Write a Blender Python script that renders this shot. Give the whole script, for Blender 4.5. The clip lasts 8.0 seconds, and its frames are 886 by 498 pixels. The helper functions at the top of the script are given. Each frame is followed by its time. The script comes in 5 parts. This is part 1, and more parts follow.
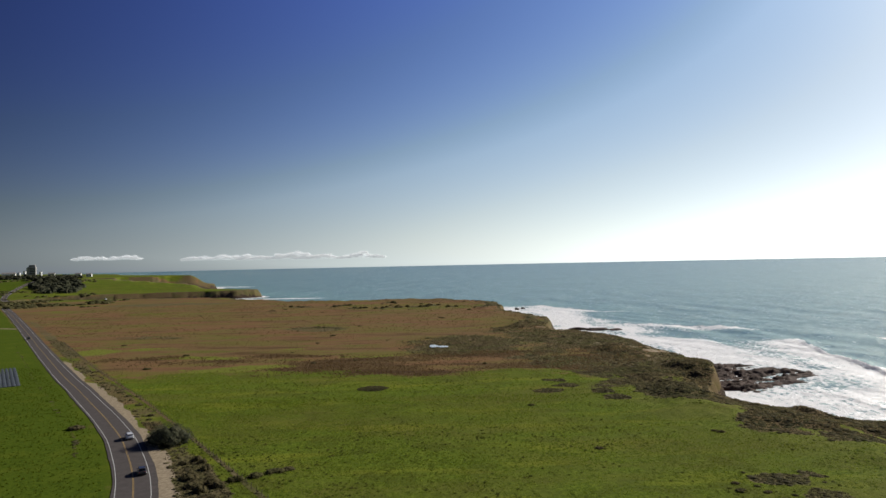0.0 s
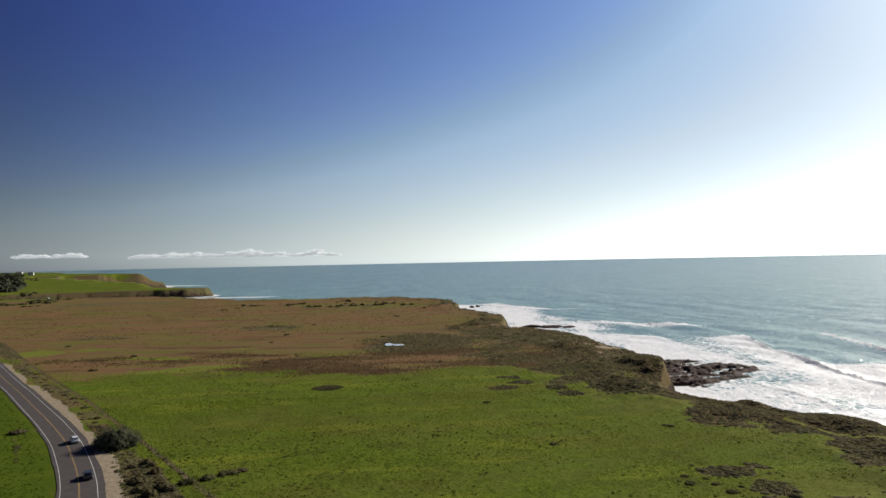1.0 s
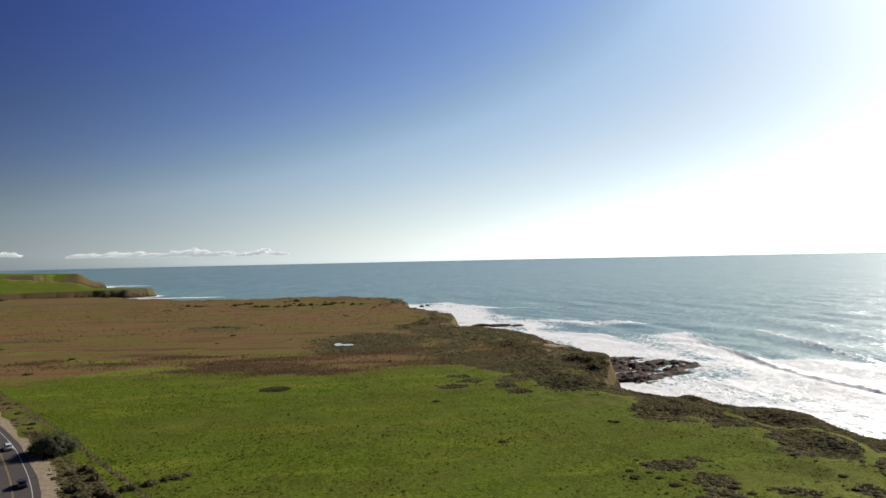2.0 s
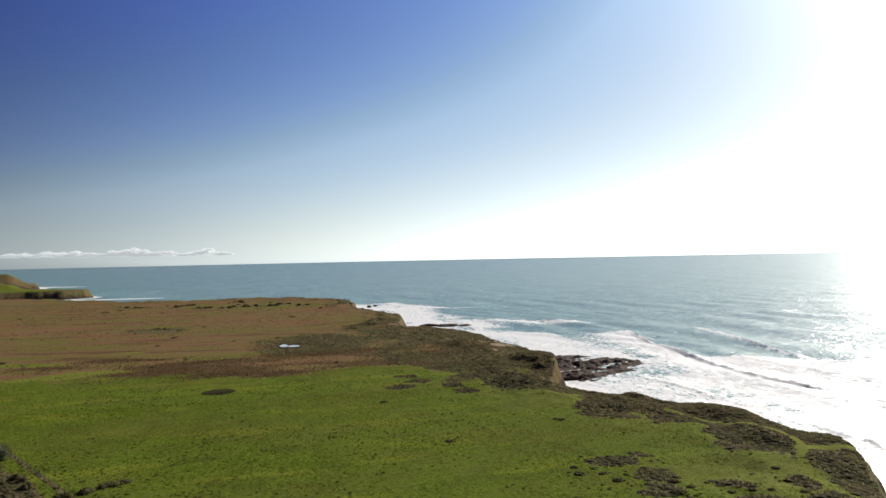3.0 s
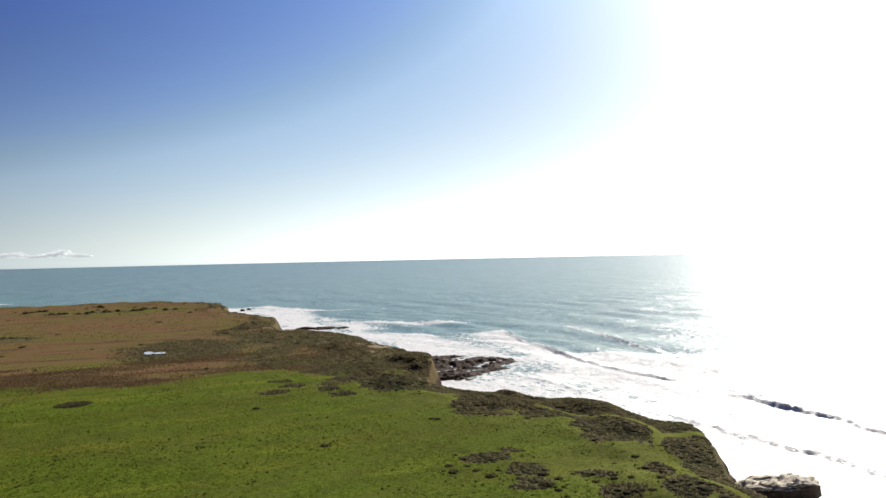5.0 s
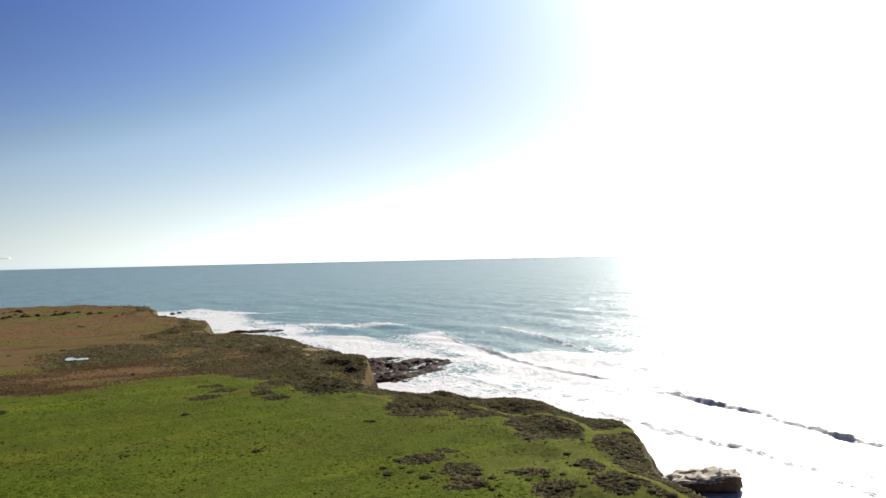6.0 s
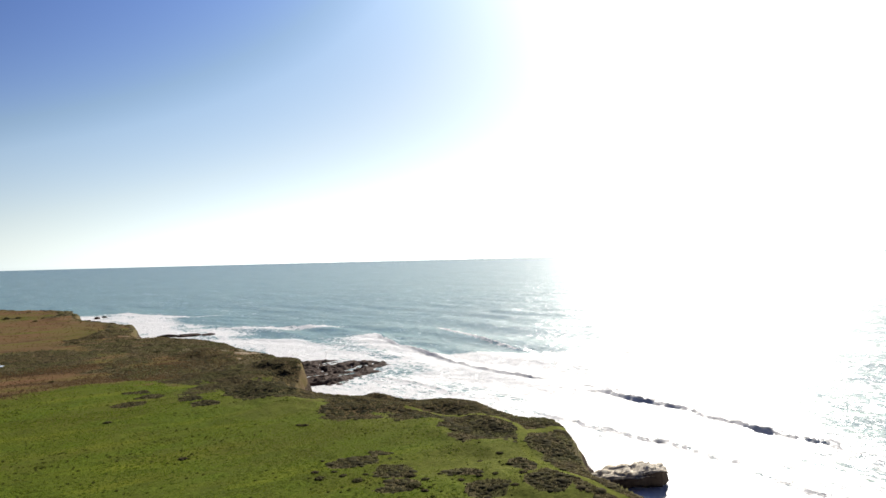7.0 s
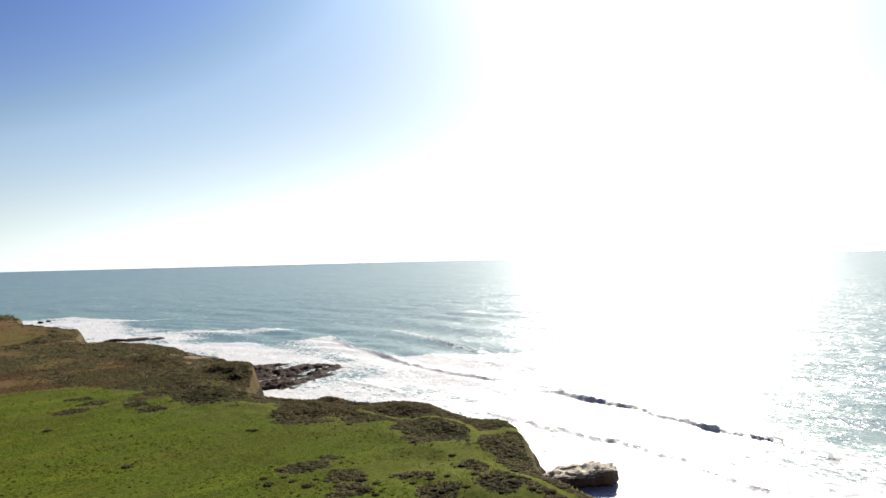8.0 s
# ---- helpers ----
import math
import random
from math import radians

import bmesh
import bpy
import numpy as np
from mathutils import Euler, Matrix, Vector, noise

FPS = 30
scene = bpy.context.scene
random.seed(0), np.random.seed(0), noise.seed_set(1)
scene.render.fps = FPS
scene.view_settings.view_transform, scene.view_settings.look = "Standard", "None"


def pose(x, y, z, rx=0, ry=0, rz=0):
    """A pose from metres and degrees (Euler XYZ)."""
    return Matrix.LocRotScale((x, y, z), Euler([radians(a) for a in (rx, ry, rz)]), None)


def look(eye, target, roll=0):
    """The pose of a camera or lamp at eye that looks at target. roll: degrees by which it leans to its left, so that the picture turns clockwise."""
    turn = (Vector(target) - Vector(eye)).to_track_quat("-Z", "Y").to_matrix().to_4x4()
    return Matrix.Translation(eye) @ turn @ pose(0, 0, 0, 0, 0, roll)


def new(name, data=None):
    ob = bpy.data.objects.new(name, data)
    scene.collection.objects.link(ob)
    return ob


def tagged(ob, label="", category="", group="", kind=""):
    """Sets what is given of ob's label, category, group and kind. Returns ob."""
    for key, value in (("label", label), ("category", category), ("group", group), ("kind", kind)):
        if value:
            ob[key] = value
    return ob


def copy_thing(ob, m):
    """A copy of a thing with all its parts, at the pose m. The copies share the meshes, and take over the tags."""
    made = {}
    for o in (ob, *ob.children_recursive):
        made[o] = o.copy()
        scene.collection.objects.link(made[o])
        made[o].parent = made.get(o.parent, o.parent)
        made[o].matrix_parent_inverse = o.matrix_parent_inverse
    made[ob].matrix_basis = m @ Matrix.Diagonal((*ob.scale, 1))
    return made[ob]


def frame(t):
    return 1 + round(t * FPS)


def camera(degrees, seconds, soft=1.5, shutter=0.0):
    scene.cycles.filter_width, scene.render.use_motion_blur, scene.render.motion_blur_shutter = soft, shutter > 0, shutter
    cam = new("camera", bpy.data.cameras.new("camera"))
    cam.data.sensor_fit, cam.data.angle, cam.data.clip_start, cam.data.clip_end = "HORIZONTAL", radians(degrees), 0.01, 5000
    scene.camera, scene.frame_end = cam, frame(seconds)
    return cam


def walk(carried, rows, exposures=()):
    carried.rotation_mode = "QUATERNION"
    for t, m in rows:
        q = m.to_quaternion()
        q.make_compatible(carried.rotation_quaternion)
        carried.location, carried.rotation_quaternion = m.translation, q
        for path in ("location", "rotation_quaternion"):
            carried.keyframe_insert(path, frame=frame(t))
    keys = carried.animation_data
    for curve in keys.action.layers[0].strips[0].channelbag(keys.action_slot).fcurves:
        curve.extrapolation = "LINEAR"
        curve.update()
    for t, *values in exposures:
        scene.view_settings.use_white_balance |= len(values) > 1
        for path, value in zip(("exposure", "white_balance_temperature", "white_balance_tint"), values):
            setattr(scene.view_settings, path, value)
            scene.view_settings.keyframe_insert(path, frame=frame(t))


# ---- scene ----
cam = camera(64.8, 8.0)
# seconds, eye (x, y, z), yaw to the left, pitch up, roll
PATH = [
    (0.0, -0.00, -0.00, 46.00, -0.000, 1.066, -1.213),
    (0.5, -0.15, -0.02, 46.03, -1.564, 0.959, -1.183),
    (1.0, -0.27, 0.08, 46.03, -3.683, 0.837, -1.196),
    (1.5, -0.26, 0.18, 46.03, -5.756, 0.758, -1.216),
    (3.0, -0.19, 0.06, 46.02, -12.071, 0.620, -1.196),
    (3.5, -0.18, 0.13, 45.98, -14.436, 0.604, -1.165),
    (4.0, -0.07, 0.17, 45.96, -16.888, 0.597, -1.183),
    (4.5, 0.17, 0.14, 45.96, -19.440, 0.568, -1.237),
    (6.0, 1.26, 0.16, 45.77, -27.103, 0.585, -1.300),
    (6.5, 1.75, 0.15, 45.64, -29.666, 0.608, -1.361),
    (7.0, 2.44, 0.12, 45.56, -32.200, 0.599, -1.400),
    (7.5, 3.19, 0.13, 45.46, -34.479, 0.618, -1.452),
    (8.0, 3.75, 0.13, 45.44, -35.714, 0.693, -1.412),
]
walk(cam, [(t, pose(x, y, z, 0, 0, yaw) @ pose(0, 0, 0, 90 + pitch, 0, 0) @ pose(0, 0, 0, 0, 0, roll))
           for t, x, y, z, yaw, pitch, roll in PATH], exposures=[(0.0, 0.27), (1.5, 0.33), (4.0, 0.47), (6.0, 0.51), (8.0, 0.53)])

# ---------------------------------------------------------------- light
SUN_AZ, SUN_EL = radians(53.0), radians(26.5)      # clockwise from +y
SUN_WAY = Vector((math.sin(SUN_AZ) * math.cos(SUN_EL), math.cos(SUN_AZ) * math.cos(SUN_EL), math.sin(SUN_EL)))
world = bpy.data.worlds.new("sky")
scene.world = world
world.use_nodes = True
wn = world.node_tree


def sky_layer(air, dust, ozone):
    n = wn.nodes.new("ShaderNodeTexSky")
    n.sky_type = "NISHITA"
    n.sun_disc = False
    n.sun_elevation, n.sun_rotation = SUN_EL, SUN_AZ
    n.altitude, n.air_density, n.dust_density, n.ozone_density = 0, air, dust, ozone
    return n.outputs[0]


def sky_math(op, a, b):
    m = wn.nodes.new("ShaderNodeMath")
    m.operation = op
    for sock, v in zip(m.inputs, (a, b)):
        if isinstance(v, (int, float)):
            sock.default_value = v
        else:
            wn.links.new(v, sock)
    return m.outputs[0]


def sky_grey(colour):
    n = wn.nodes.new("ShaderNodeRGBToBW")
    wn.links.new(colour, n.inputs[0])
    return n.outputs[0]


bg = wn.nodes["Background"]
bg.inputs["Strength"].default_value = 0.10
# a clear winter sky: deep blue away from the sun, a low band of sea haze, white towards the sun
clear, haze = sky_layer(0.9, 0.45, 3.5), sky_layer(0.3, 0.5, 2.0)
amount = sky_math("ADD", sky_math("MULTIPLY", sky_grey(clear), 0.91), sky_math("MULTIPLY", sky_grey(haze), 0.09))
depth = sky_math("POWER", sky_math("MULTIPLY", amount, 1 / 4.45), 2.5)
depth = sky_math("MINIMUM", sky_math("MINIMUM", depth, sky_math("POWER", depth, 0.52)), 4.0)
tint = wn.nodes.new("ShaderNodeValToRGB")
els = tint.color_ramp.elements
for _ in range(3):
    els.new(0.5)
for el, (p, c) in zip(els, ((0.02, (0.42, 0.86, 4.6)), (0.10, (0.54, 1.00, 2.7)), (0.25, (0.70, 1.04, 1.50)), (0.5, (0.90, 1.03, 1.12)), (1.0, (1.0, 1.0, 1.0)))):
    el.position, el.color = p, (*c, 1)
wn.links.new(sky_math("MULTIPLY", depth, 1 / 3), tint.inputs[0])
scaled = wn.nodes.new("ShaderNodeVectorMath")
scaled.operation = "SCALE"
own = wn.nodes.new("ShaderNodeVectorMath")
own.operation = "DIVIDE"
wn.links.new(clear, own.inputs[0])
wn.links.new(sky_grey(clear), own.inputs[1])
both = wn.nodes.new("ShaderNodeMix")
both.data_type = "RGBA"
both.inputs[0].default_value = 0.36
wn.links.new(tint.outputs[0], both.inputs[6])
wn.links.new(own.outputs[0], both.inputs[7])
# the clear side falls off with the angle from the sun, faster low down over the sea than high up
way = wn.nodes.new("ShaderNodeTexCoord").outputs["Generated"]
toward = wn.nodes.new("ShaderNodeVectorMath")
toward.operation = "DOT_PRODUCT"
wn.links.new(way, toward.inputs[0])
toward.inputs[1].default_value = SUN_WAY
split = wn.nodes.new("ShaderNodeSeparateXYZ")
wn.links.new(way, split.inputs[0])
near_sun = sky_math("MAXIMUM", toward.outputs["Value"], 0.08)
up = sky_math("MINIMUM", sky_math("MAXIMUM", split.outputs["Z"], 0.0), 0.36)
stops = sky_math("MULTIPLY", near_sun, sky_math("ADD", sky_math("MULTIPLY", near_sun, -3.15), 4.78))
stops = sky_math("ADD", stops, sky_math("MULTIPLY", up, sky_math("ADD", sky_math("MULTIPLY", up, 6.67), 0.46)))
stops = sky_math("ADD", stops, sky_math("MULTIPLY", sky_math("MULTIPLY", near_sun, up), -1.64))
fall = sky_math("POWER", 2.0, sky_math("ADD", stops, sky_math("ADD", -1.98, sky_math("MULTIPLY", sky_math("POWER", 2.718, sky_math("MULTIPLY", up, -45.0)), sky_math("SUBTRACT", 1.15, near_sun)))))
# grey sea haze in the lowest few degrees
low = sky_math("MULTIPLY", sky_math("POWER", 2.718, sky_math("MULTIPLY", up, -14.0)), 0.75)
greyed = wn.nodes.new("ShaderNodeMix")
greyed.data_type = "RGBA"
wn.links.new(low, greyed.inputs[0])
wn.links.new(both.outputs[2], greyed.inputs[6])
greyed.inputs[7].default_value = (0.93, 1.02, 0.98, 1)
wn.links.new(greyed.outputs[2], scaled.inputs[0])
wn.links.new(sky_math("MULTIPLY", sky_math("MULTIPLY", depth, 4.2), fall), scaled.inputs["Scale"])
wn.links.new(scaled.outputs[0], bg.inputs["Color"])
sun_data = bpy.data.lights.new("sun", "SUN")
sun_data.energy, sun_data.angle, sun_data.color = 5.0, radians(0.55), (1.0, 0.94, 0.85)
sun = new("sun", sun_data)
sun.matrix_world = look(SUN_WAY * 500, (0, 0, 0))

# ---------------------------------------------------------------- tools
def vnoise(x, y, seed=0):
    """Smooth value noise on numpy arrays, -1 to 1."""
    xi, yi = np.floor(x).astype(np.int64), np.floor(y).astype(np.int64)
    fx, fy = x - xi, y - yi
    fx, fy = fx * fx * (3 - 2 * fx), fy * fy * (3 - 2 * fy)

    def h(a, b):
        n = (a * 374761393 + b * 668265263 + seed * 974634777) & 0x7FFFFFFF
        n = ((n ^ (n >> 13)) * 1274126177) & 0x7FFFFFFF
        return ((n ^ (n >> 16)) & 0xFFFF) / 32767.5 - 1
    a = h(xi, yi) * (1 - fx) + h(xi + 1, yi) * fx
    b = h(xi, yi + 1) * (1 - fx) + h(xi + 1, yi + 1) * fx
    return a * (1 - fy) + b * fy


def fbm(x, y, scale, octaves=4, seed=0):
    out, amp, total = 0.0, 1.0, 0.0
    for k in range(octaves):
        out = out + amp * vnoise(x / scale * 2 ** k + 17.3 * k, y / scale * 2 ** k - 9.1 * k, seed + k)
        total += amp
        amp *= 0.5
    return out / total


def smooth(a, b, v):
    t = np.clip((v - a) / (b - a), 0, 1)
    return t * t * (3 - 2 * t)


def spline(pts, step):
    """Points along a Catmull-Rom curve through the plan's points."""
    p = np.array(pts, float)
    p = np.vstack([2 * p[0] - p[1], p, 2 * p[-1] - p[-2]])
    out = []
    for i in range(1, len(p) - 2):
        n = max(2, int(np.hypot(*(p[i + 1] - p[i])) / step))
        t = np.arange(n)[:, None] / n
        a, b, c, d = p[i - 1], p[i], p[i + 1], p[i + 2]
        out.append(0.5 * (2 * b + (c - a) * t + (2 * a - 5 * b + 4 * c - d) * t ** 2 + (3 * b - a - 3 * c + d) * t ** 3))
    return np.vstack(out + [p[-2:-1]])


def distance(x, y, line):
    """Distance to a polyline, taken piece by piece where a piece can be the nearest."""
    x, y, line = np.asarray(x, float), np.asarray(y, float), np.asarray(line, float)
    if x.size <= 64:
        a, d = line[:-1], np.diff(line, axis=0)
        px, py = x[:, None] - a[:, 0], y[:, None] - a[:, 1]
        t = np.clip((px * d[:, 0] + py * d[:, 1]) / ((d ** 2).sum(1) + 1e-9), 0, 1)
        return np.hypot(px - t * d[:, 0], py - t * d[:, 1]).min(1)
    pieces = [line[i:i + 13] for i in range(0, len(line) - 1, 12)]
    mids = [p.mean(0) for p in pieces]
    wide = [np.hypot(*(p - m).T).max() for p, m in zip(pieces, mids)]
    best = np.full(x.shape, 1e9)
    for m, w in zip(mids, wide):
        best = np.minimum(best, np.hypot(x - m[0], y - m[1]) + w)
    for p, m, w in zip(pieces, mids, wide):
        near = np.nonzero(np.hypot(x - m[0], y - m[1]) - w <= best)[0]
        px, py, own = x[near], y[near], best[near]
        for (ax, ay), (bx, by) in zip(p[:-1], p[1:]):
            dx, dy = bx - ax, by - ay
            t = np.clip(((px - ax) * dx + (py - ay) * dy) / (dx * dx + dy * dy + 1e-9), 0, 1)
            own = np.minimum(own, np.hypot(px - ax - t * dx, py - ay - t * dy))
        best[near] = own
    return best


def inside(x, y, ring):
    if x.size <= 64:
        a, b = ring, np.roll(ring, -1, axis=0)
        over = (a[:, 1] > y[:, None]) != (b[:, 1] > y[:, None])
        edge = (b[:, 0] - a[:, 0]) * (y[:, None] - a[:, 1]) / (b[:, 1] - a[:, 1] + 1e-12) + a[:, 0]
        return (over & (x[:, None] < edge)).sum(1) % 2 == 1
    order = np.argsort(y)
    ys, xs = y[order], x[order]
    odd = np.zeros(x.shape, bool)
    for (ax, ay), (bx, by) in zip(ring, np.roll(ring, -1, axis=0)):
        if ay == by:
            continue
        lo, hi = np.searchsorted(ys, (min(ay, by), max(ay, by)))
        odd[lo:hi] ^= xs[lo:hi] < (bx - ax) * (ys[lo:hi] - ay) / (by - ay) + ax
    out = np.empty(x.shape, bool)
    out[order] = odd
    return out


def mesh_from(name, verts, faces, smooth_faces=True):
    me = bpy.data.meshes.new(name)
    verts, faces = np.asarray(verts, np.float32), np.asarray(faces, np.int32)
    n, k = faces.shape
    me.vertices.add(len(verts))
    me.vertices.foreach_set("co", verts.ravel())
    me.loops.add(n * k)
    me.loops.foreach_set("vertex_index", faces.ravel())
    me.polygons.add(n)
    me.polygons.foreach_set("loop_start", np.arange(0, n * k, k, dtype=np.int32))
    me.polygons.foreach_set("use_smooth", np.full(n, smooth_faces))
    me.update(calc_edges=True)
    me.validate()
    return me


def add_layer(me, name, rgb):
    """A colour layer on the points: three masks in one."""
    layer = me.attributes.new(name, "FLOAT_COLOR", "POINT")
    layer.data.foreach_set("color", np.column_stack([*rgb, np.ones(len(me.vertices))]).astype(np.float32).ravel())


def polar(radii, azimuths):
    """A closed fan of quads round the origin; azimuth clockwise from +y, all round."""
    r, a = np.meshgrid(radii, azimuths, indexing="ij")
    x, y = r * np.sin(a) - 0.6, r * np.cos(a) - 1.5
    nr, na = r.shape
    i = np.arange(nr - 1)[:, None] * na
    j = np.arange(na)[None, :]
    k = (j + 1) % na
    faces = np.stack([i + j, i + na + j, i + na + k, i + k], -1).reshape(-1, 4)
    return x.ravel(), y.ravel(), faces[:, ::-1]


def part(name, bm, material, parent=None, label=""):
    me = bpy.data.meshes.new(name)
    bm.to_mesh(me)
    bm.free()
    me.materials.append(material)
    ob = new(name, me)
    ob.parent = parent
    return tagged(ob, label)


def box(bm, size, at=(0, 0, 0), bevel=0.0, turn=0.0):
    made = bmesh.ops.create_cube(bm, size=1, matrix=pose(*at, 0, 0, turn) @ Matrix.Diagonal((*size, 1)))
    if bevel:
        edges = list({e for v in made["verts"] for e in v.link_edges})
        bmesh.ops.bevel(bm, geom=edges, offset=bevel, segments=2, affect="EDGES", profile=0.6)
    return bm


# ---------------------------------------------------------------- materials
class Nodes:
    """A small writer of node materials."""

    def __init__(self, name, roughness=0.8, specular=0.3):
        self.mat = bpy.data.materials.new(name)
        self.mat.use_nodes = True
        self.t = self.mat.node_tree
        self.bsdf = self.t.nodes["Principled BSDF"]
        self.bsdf.inputs["Roughness"].default_value = roughness
        self.bsdf.inputs["Specular IOR Level"].default_value = specular
        self.co = self.t.nodes.new("ShaderNodeTexCoord").outputs["Object"]
        self.geo = self.t.nodes.new("ShaderNodeNewGeometry")

    def link(self, a, b):
        self.t.links.new(a, b)

    def noise(self, scale, detail=4.0, rough=0.6, stretch=None):
        n = self.t.nodes.new("ShaderNodeTexNoise")
        n.inputs["Scale"].default_value, n.inputs["Detail"].default_value, n.inputs["Roughness"].default_value = scale, detail, rough
        co = self.co
        if stretch:
            m = self.t.nodes.new("ShaderNodeMapping")
            m.inputs["Scale"].default_value = stretch
            self.link(co, m.inputs[0])
            co = m.outputs[0]
        self.link(co, n.inputs["Vector"])
        return n.outputs["Fac"]

    def ramp(self, fac, *stops):
        r = self.t.nodes.new("ShaderNodeValToRGB")
        e = r.color_ramp.elements
        while len(e) < len(stops):
            e.new(0.5)
        for el, (p, c) in zip(e, stops):
            el.position = p
            el.color = (*c, 1) if len(c) == 3 else (c[0],) * 3 + (1,)
        self.link(fac, r.inputs[0])
        return r.outputs[0]

    def mix(self, fac, a, b, blend="MIX"):
        m = self.t.nodes.new("ShaderNodeMix")
        m.data_type, m.blend_type = "RGBA", blend
        for sock, v in ((m.inputs[0], fac), (m.inputs[6], a), (m.inputs[7], b)):
            if isinstance(v, (int, float)):
                sock.default_value = v
            elif isinstance(v, tuple):
                sock.default_value = (*v, 1)
            else:
                self.link(v, sock)
        return m.outputs[2]

    def math(self, op, a, b=0.0, clamp=False):
        m = self.t.nodes.new("ShaderNodeMath")
        m.operation, m.use_clamp = op, clamp
        for sock, v in zip(m.inputs, (a, b)):
            if isinstance(v, (int, float)):
                sock.default_value = v
            else:
                self.link(v, sock)
        return m.outputs[0]

    def layer(self, name):
        a = self.t.nodes.new("ShaderNodeAttribute")
        a.attribute_name = name
        s = self.t.nodes.new("ShaderNodeSeparateColor")
        self.link(a.outputs["Color"], s.inputs[0])
        return s.outputs

    def bump(self, height, strength=0.5, dist=0.1, after=None):
        b = self.t.nodes.new("ShaderNodeBump")
        b.inputs["Strength"].default_value, b.inputs["Distance"].default_value = strength, dist
        self.link(height, b.inputs["Height"])
        if after is not None:
            self.link(after, b.inputs["Normal"])
        return b.outputs[0]

    def done(self, color=None, normal=None, rough=None):
        if color is not None:
            if isinstance(color, tuple):
                self.bsdf.inputs["Base Color"].default_value = (*color, 1)
            else:
                self.link(color, self.bsdf.inputs["Base Color"])
        if normal is not None:
            self.link(normal, self.bsdf.inputs["Normal"])
        if rough is not None:
            self.link(rough, self.bsdf.inputs["Roughness"])
        return self.mat


def simple(name, low, high, scale=2.0, rough=0.7, spec=0.3, bump=0.3, dist=0.02):
    n = Nodes(name, rough, spec)
    f = n.noise(scale, 6)
    g = n.noise(scale * 7, 3)
    c = n.mix(n.ramp(g, (0.35, (0,)), (0.7, (1,))), n.ramp(f, (0.3, low), (0.7, high)), low)
    c = n.mix(0.6, n.ramp(f, (0.3, low), (0.7, high)), c)
    return n.done(c, n.bump(g, bump, dist))


def leafy(name, low, high, dry=None, translucent=0.0, broad=None, dark=None):
    """Foliage: every leaf clump takes a shade of its own."""
    n = Nodes(name, 0.95, 0.03)
    c = n.ramp(n.geo.outputs["Random Per Island"], (0.0, low), (0.75, high), (1.0, dry or high))
    f = n.noise(0.25, 3)
    c = n.mix(n.ramp(f, (0.35, (0,)), (0.75, (0.55,))), c, low)
    if broad:
        c = n.mix(n.ramp(n.noise(0.045, 4), (0.42, (0,)), (0.66, (0.6,))), c, broad)
    if dark:
        c = n.mix(n.ramp(n.noise(0.11, 5, 0.6), (0.48, (0,)), (0.62, (0.75,))), c, dark)
    if translucent:
        n.bsdf.inputs["Transmission Weight"].default_value = 0.0
        n.bsdf.inputs["Subsurface Weight"].default_value = 0.0
    n.done(c)
    if translucent:
        tr = n.t.nodes.new("ShaderNodeBsdfTranslucent")
        n.link(c, tr.inputs["Color"])
        mx = n.t.nodes.new("ShaderNodeMixShader")
        mx.inputs[0].default_value = translucent
        n.link(n.bsdf.outputs[0], mx.inputs[1])
        n.link(tr.outputs[0], mx.inputs[2])
        n.link(mx.outputs[0], n.t.nodes["Material Output"].inputs[0])
    return n.mat


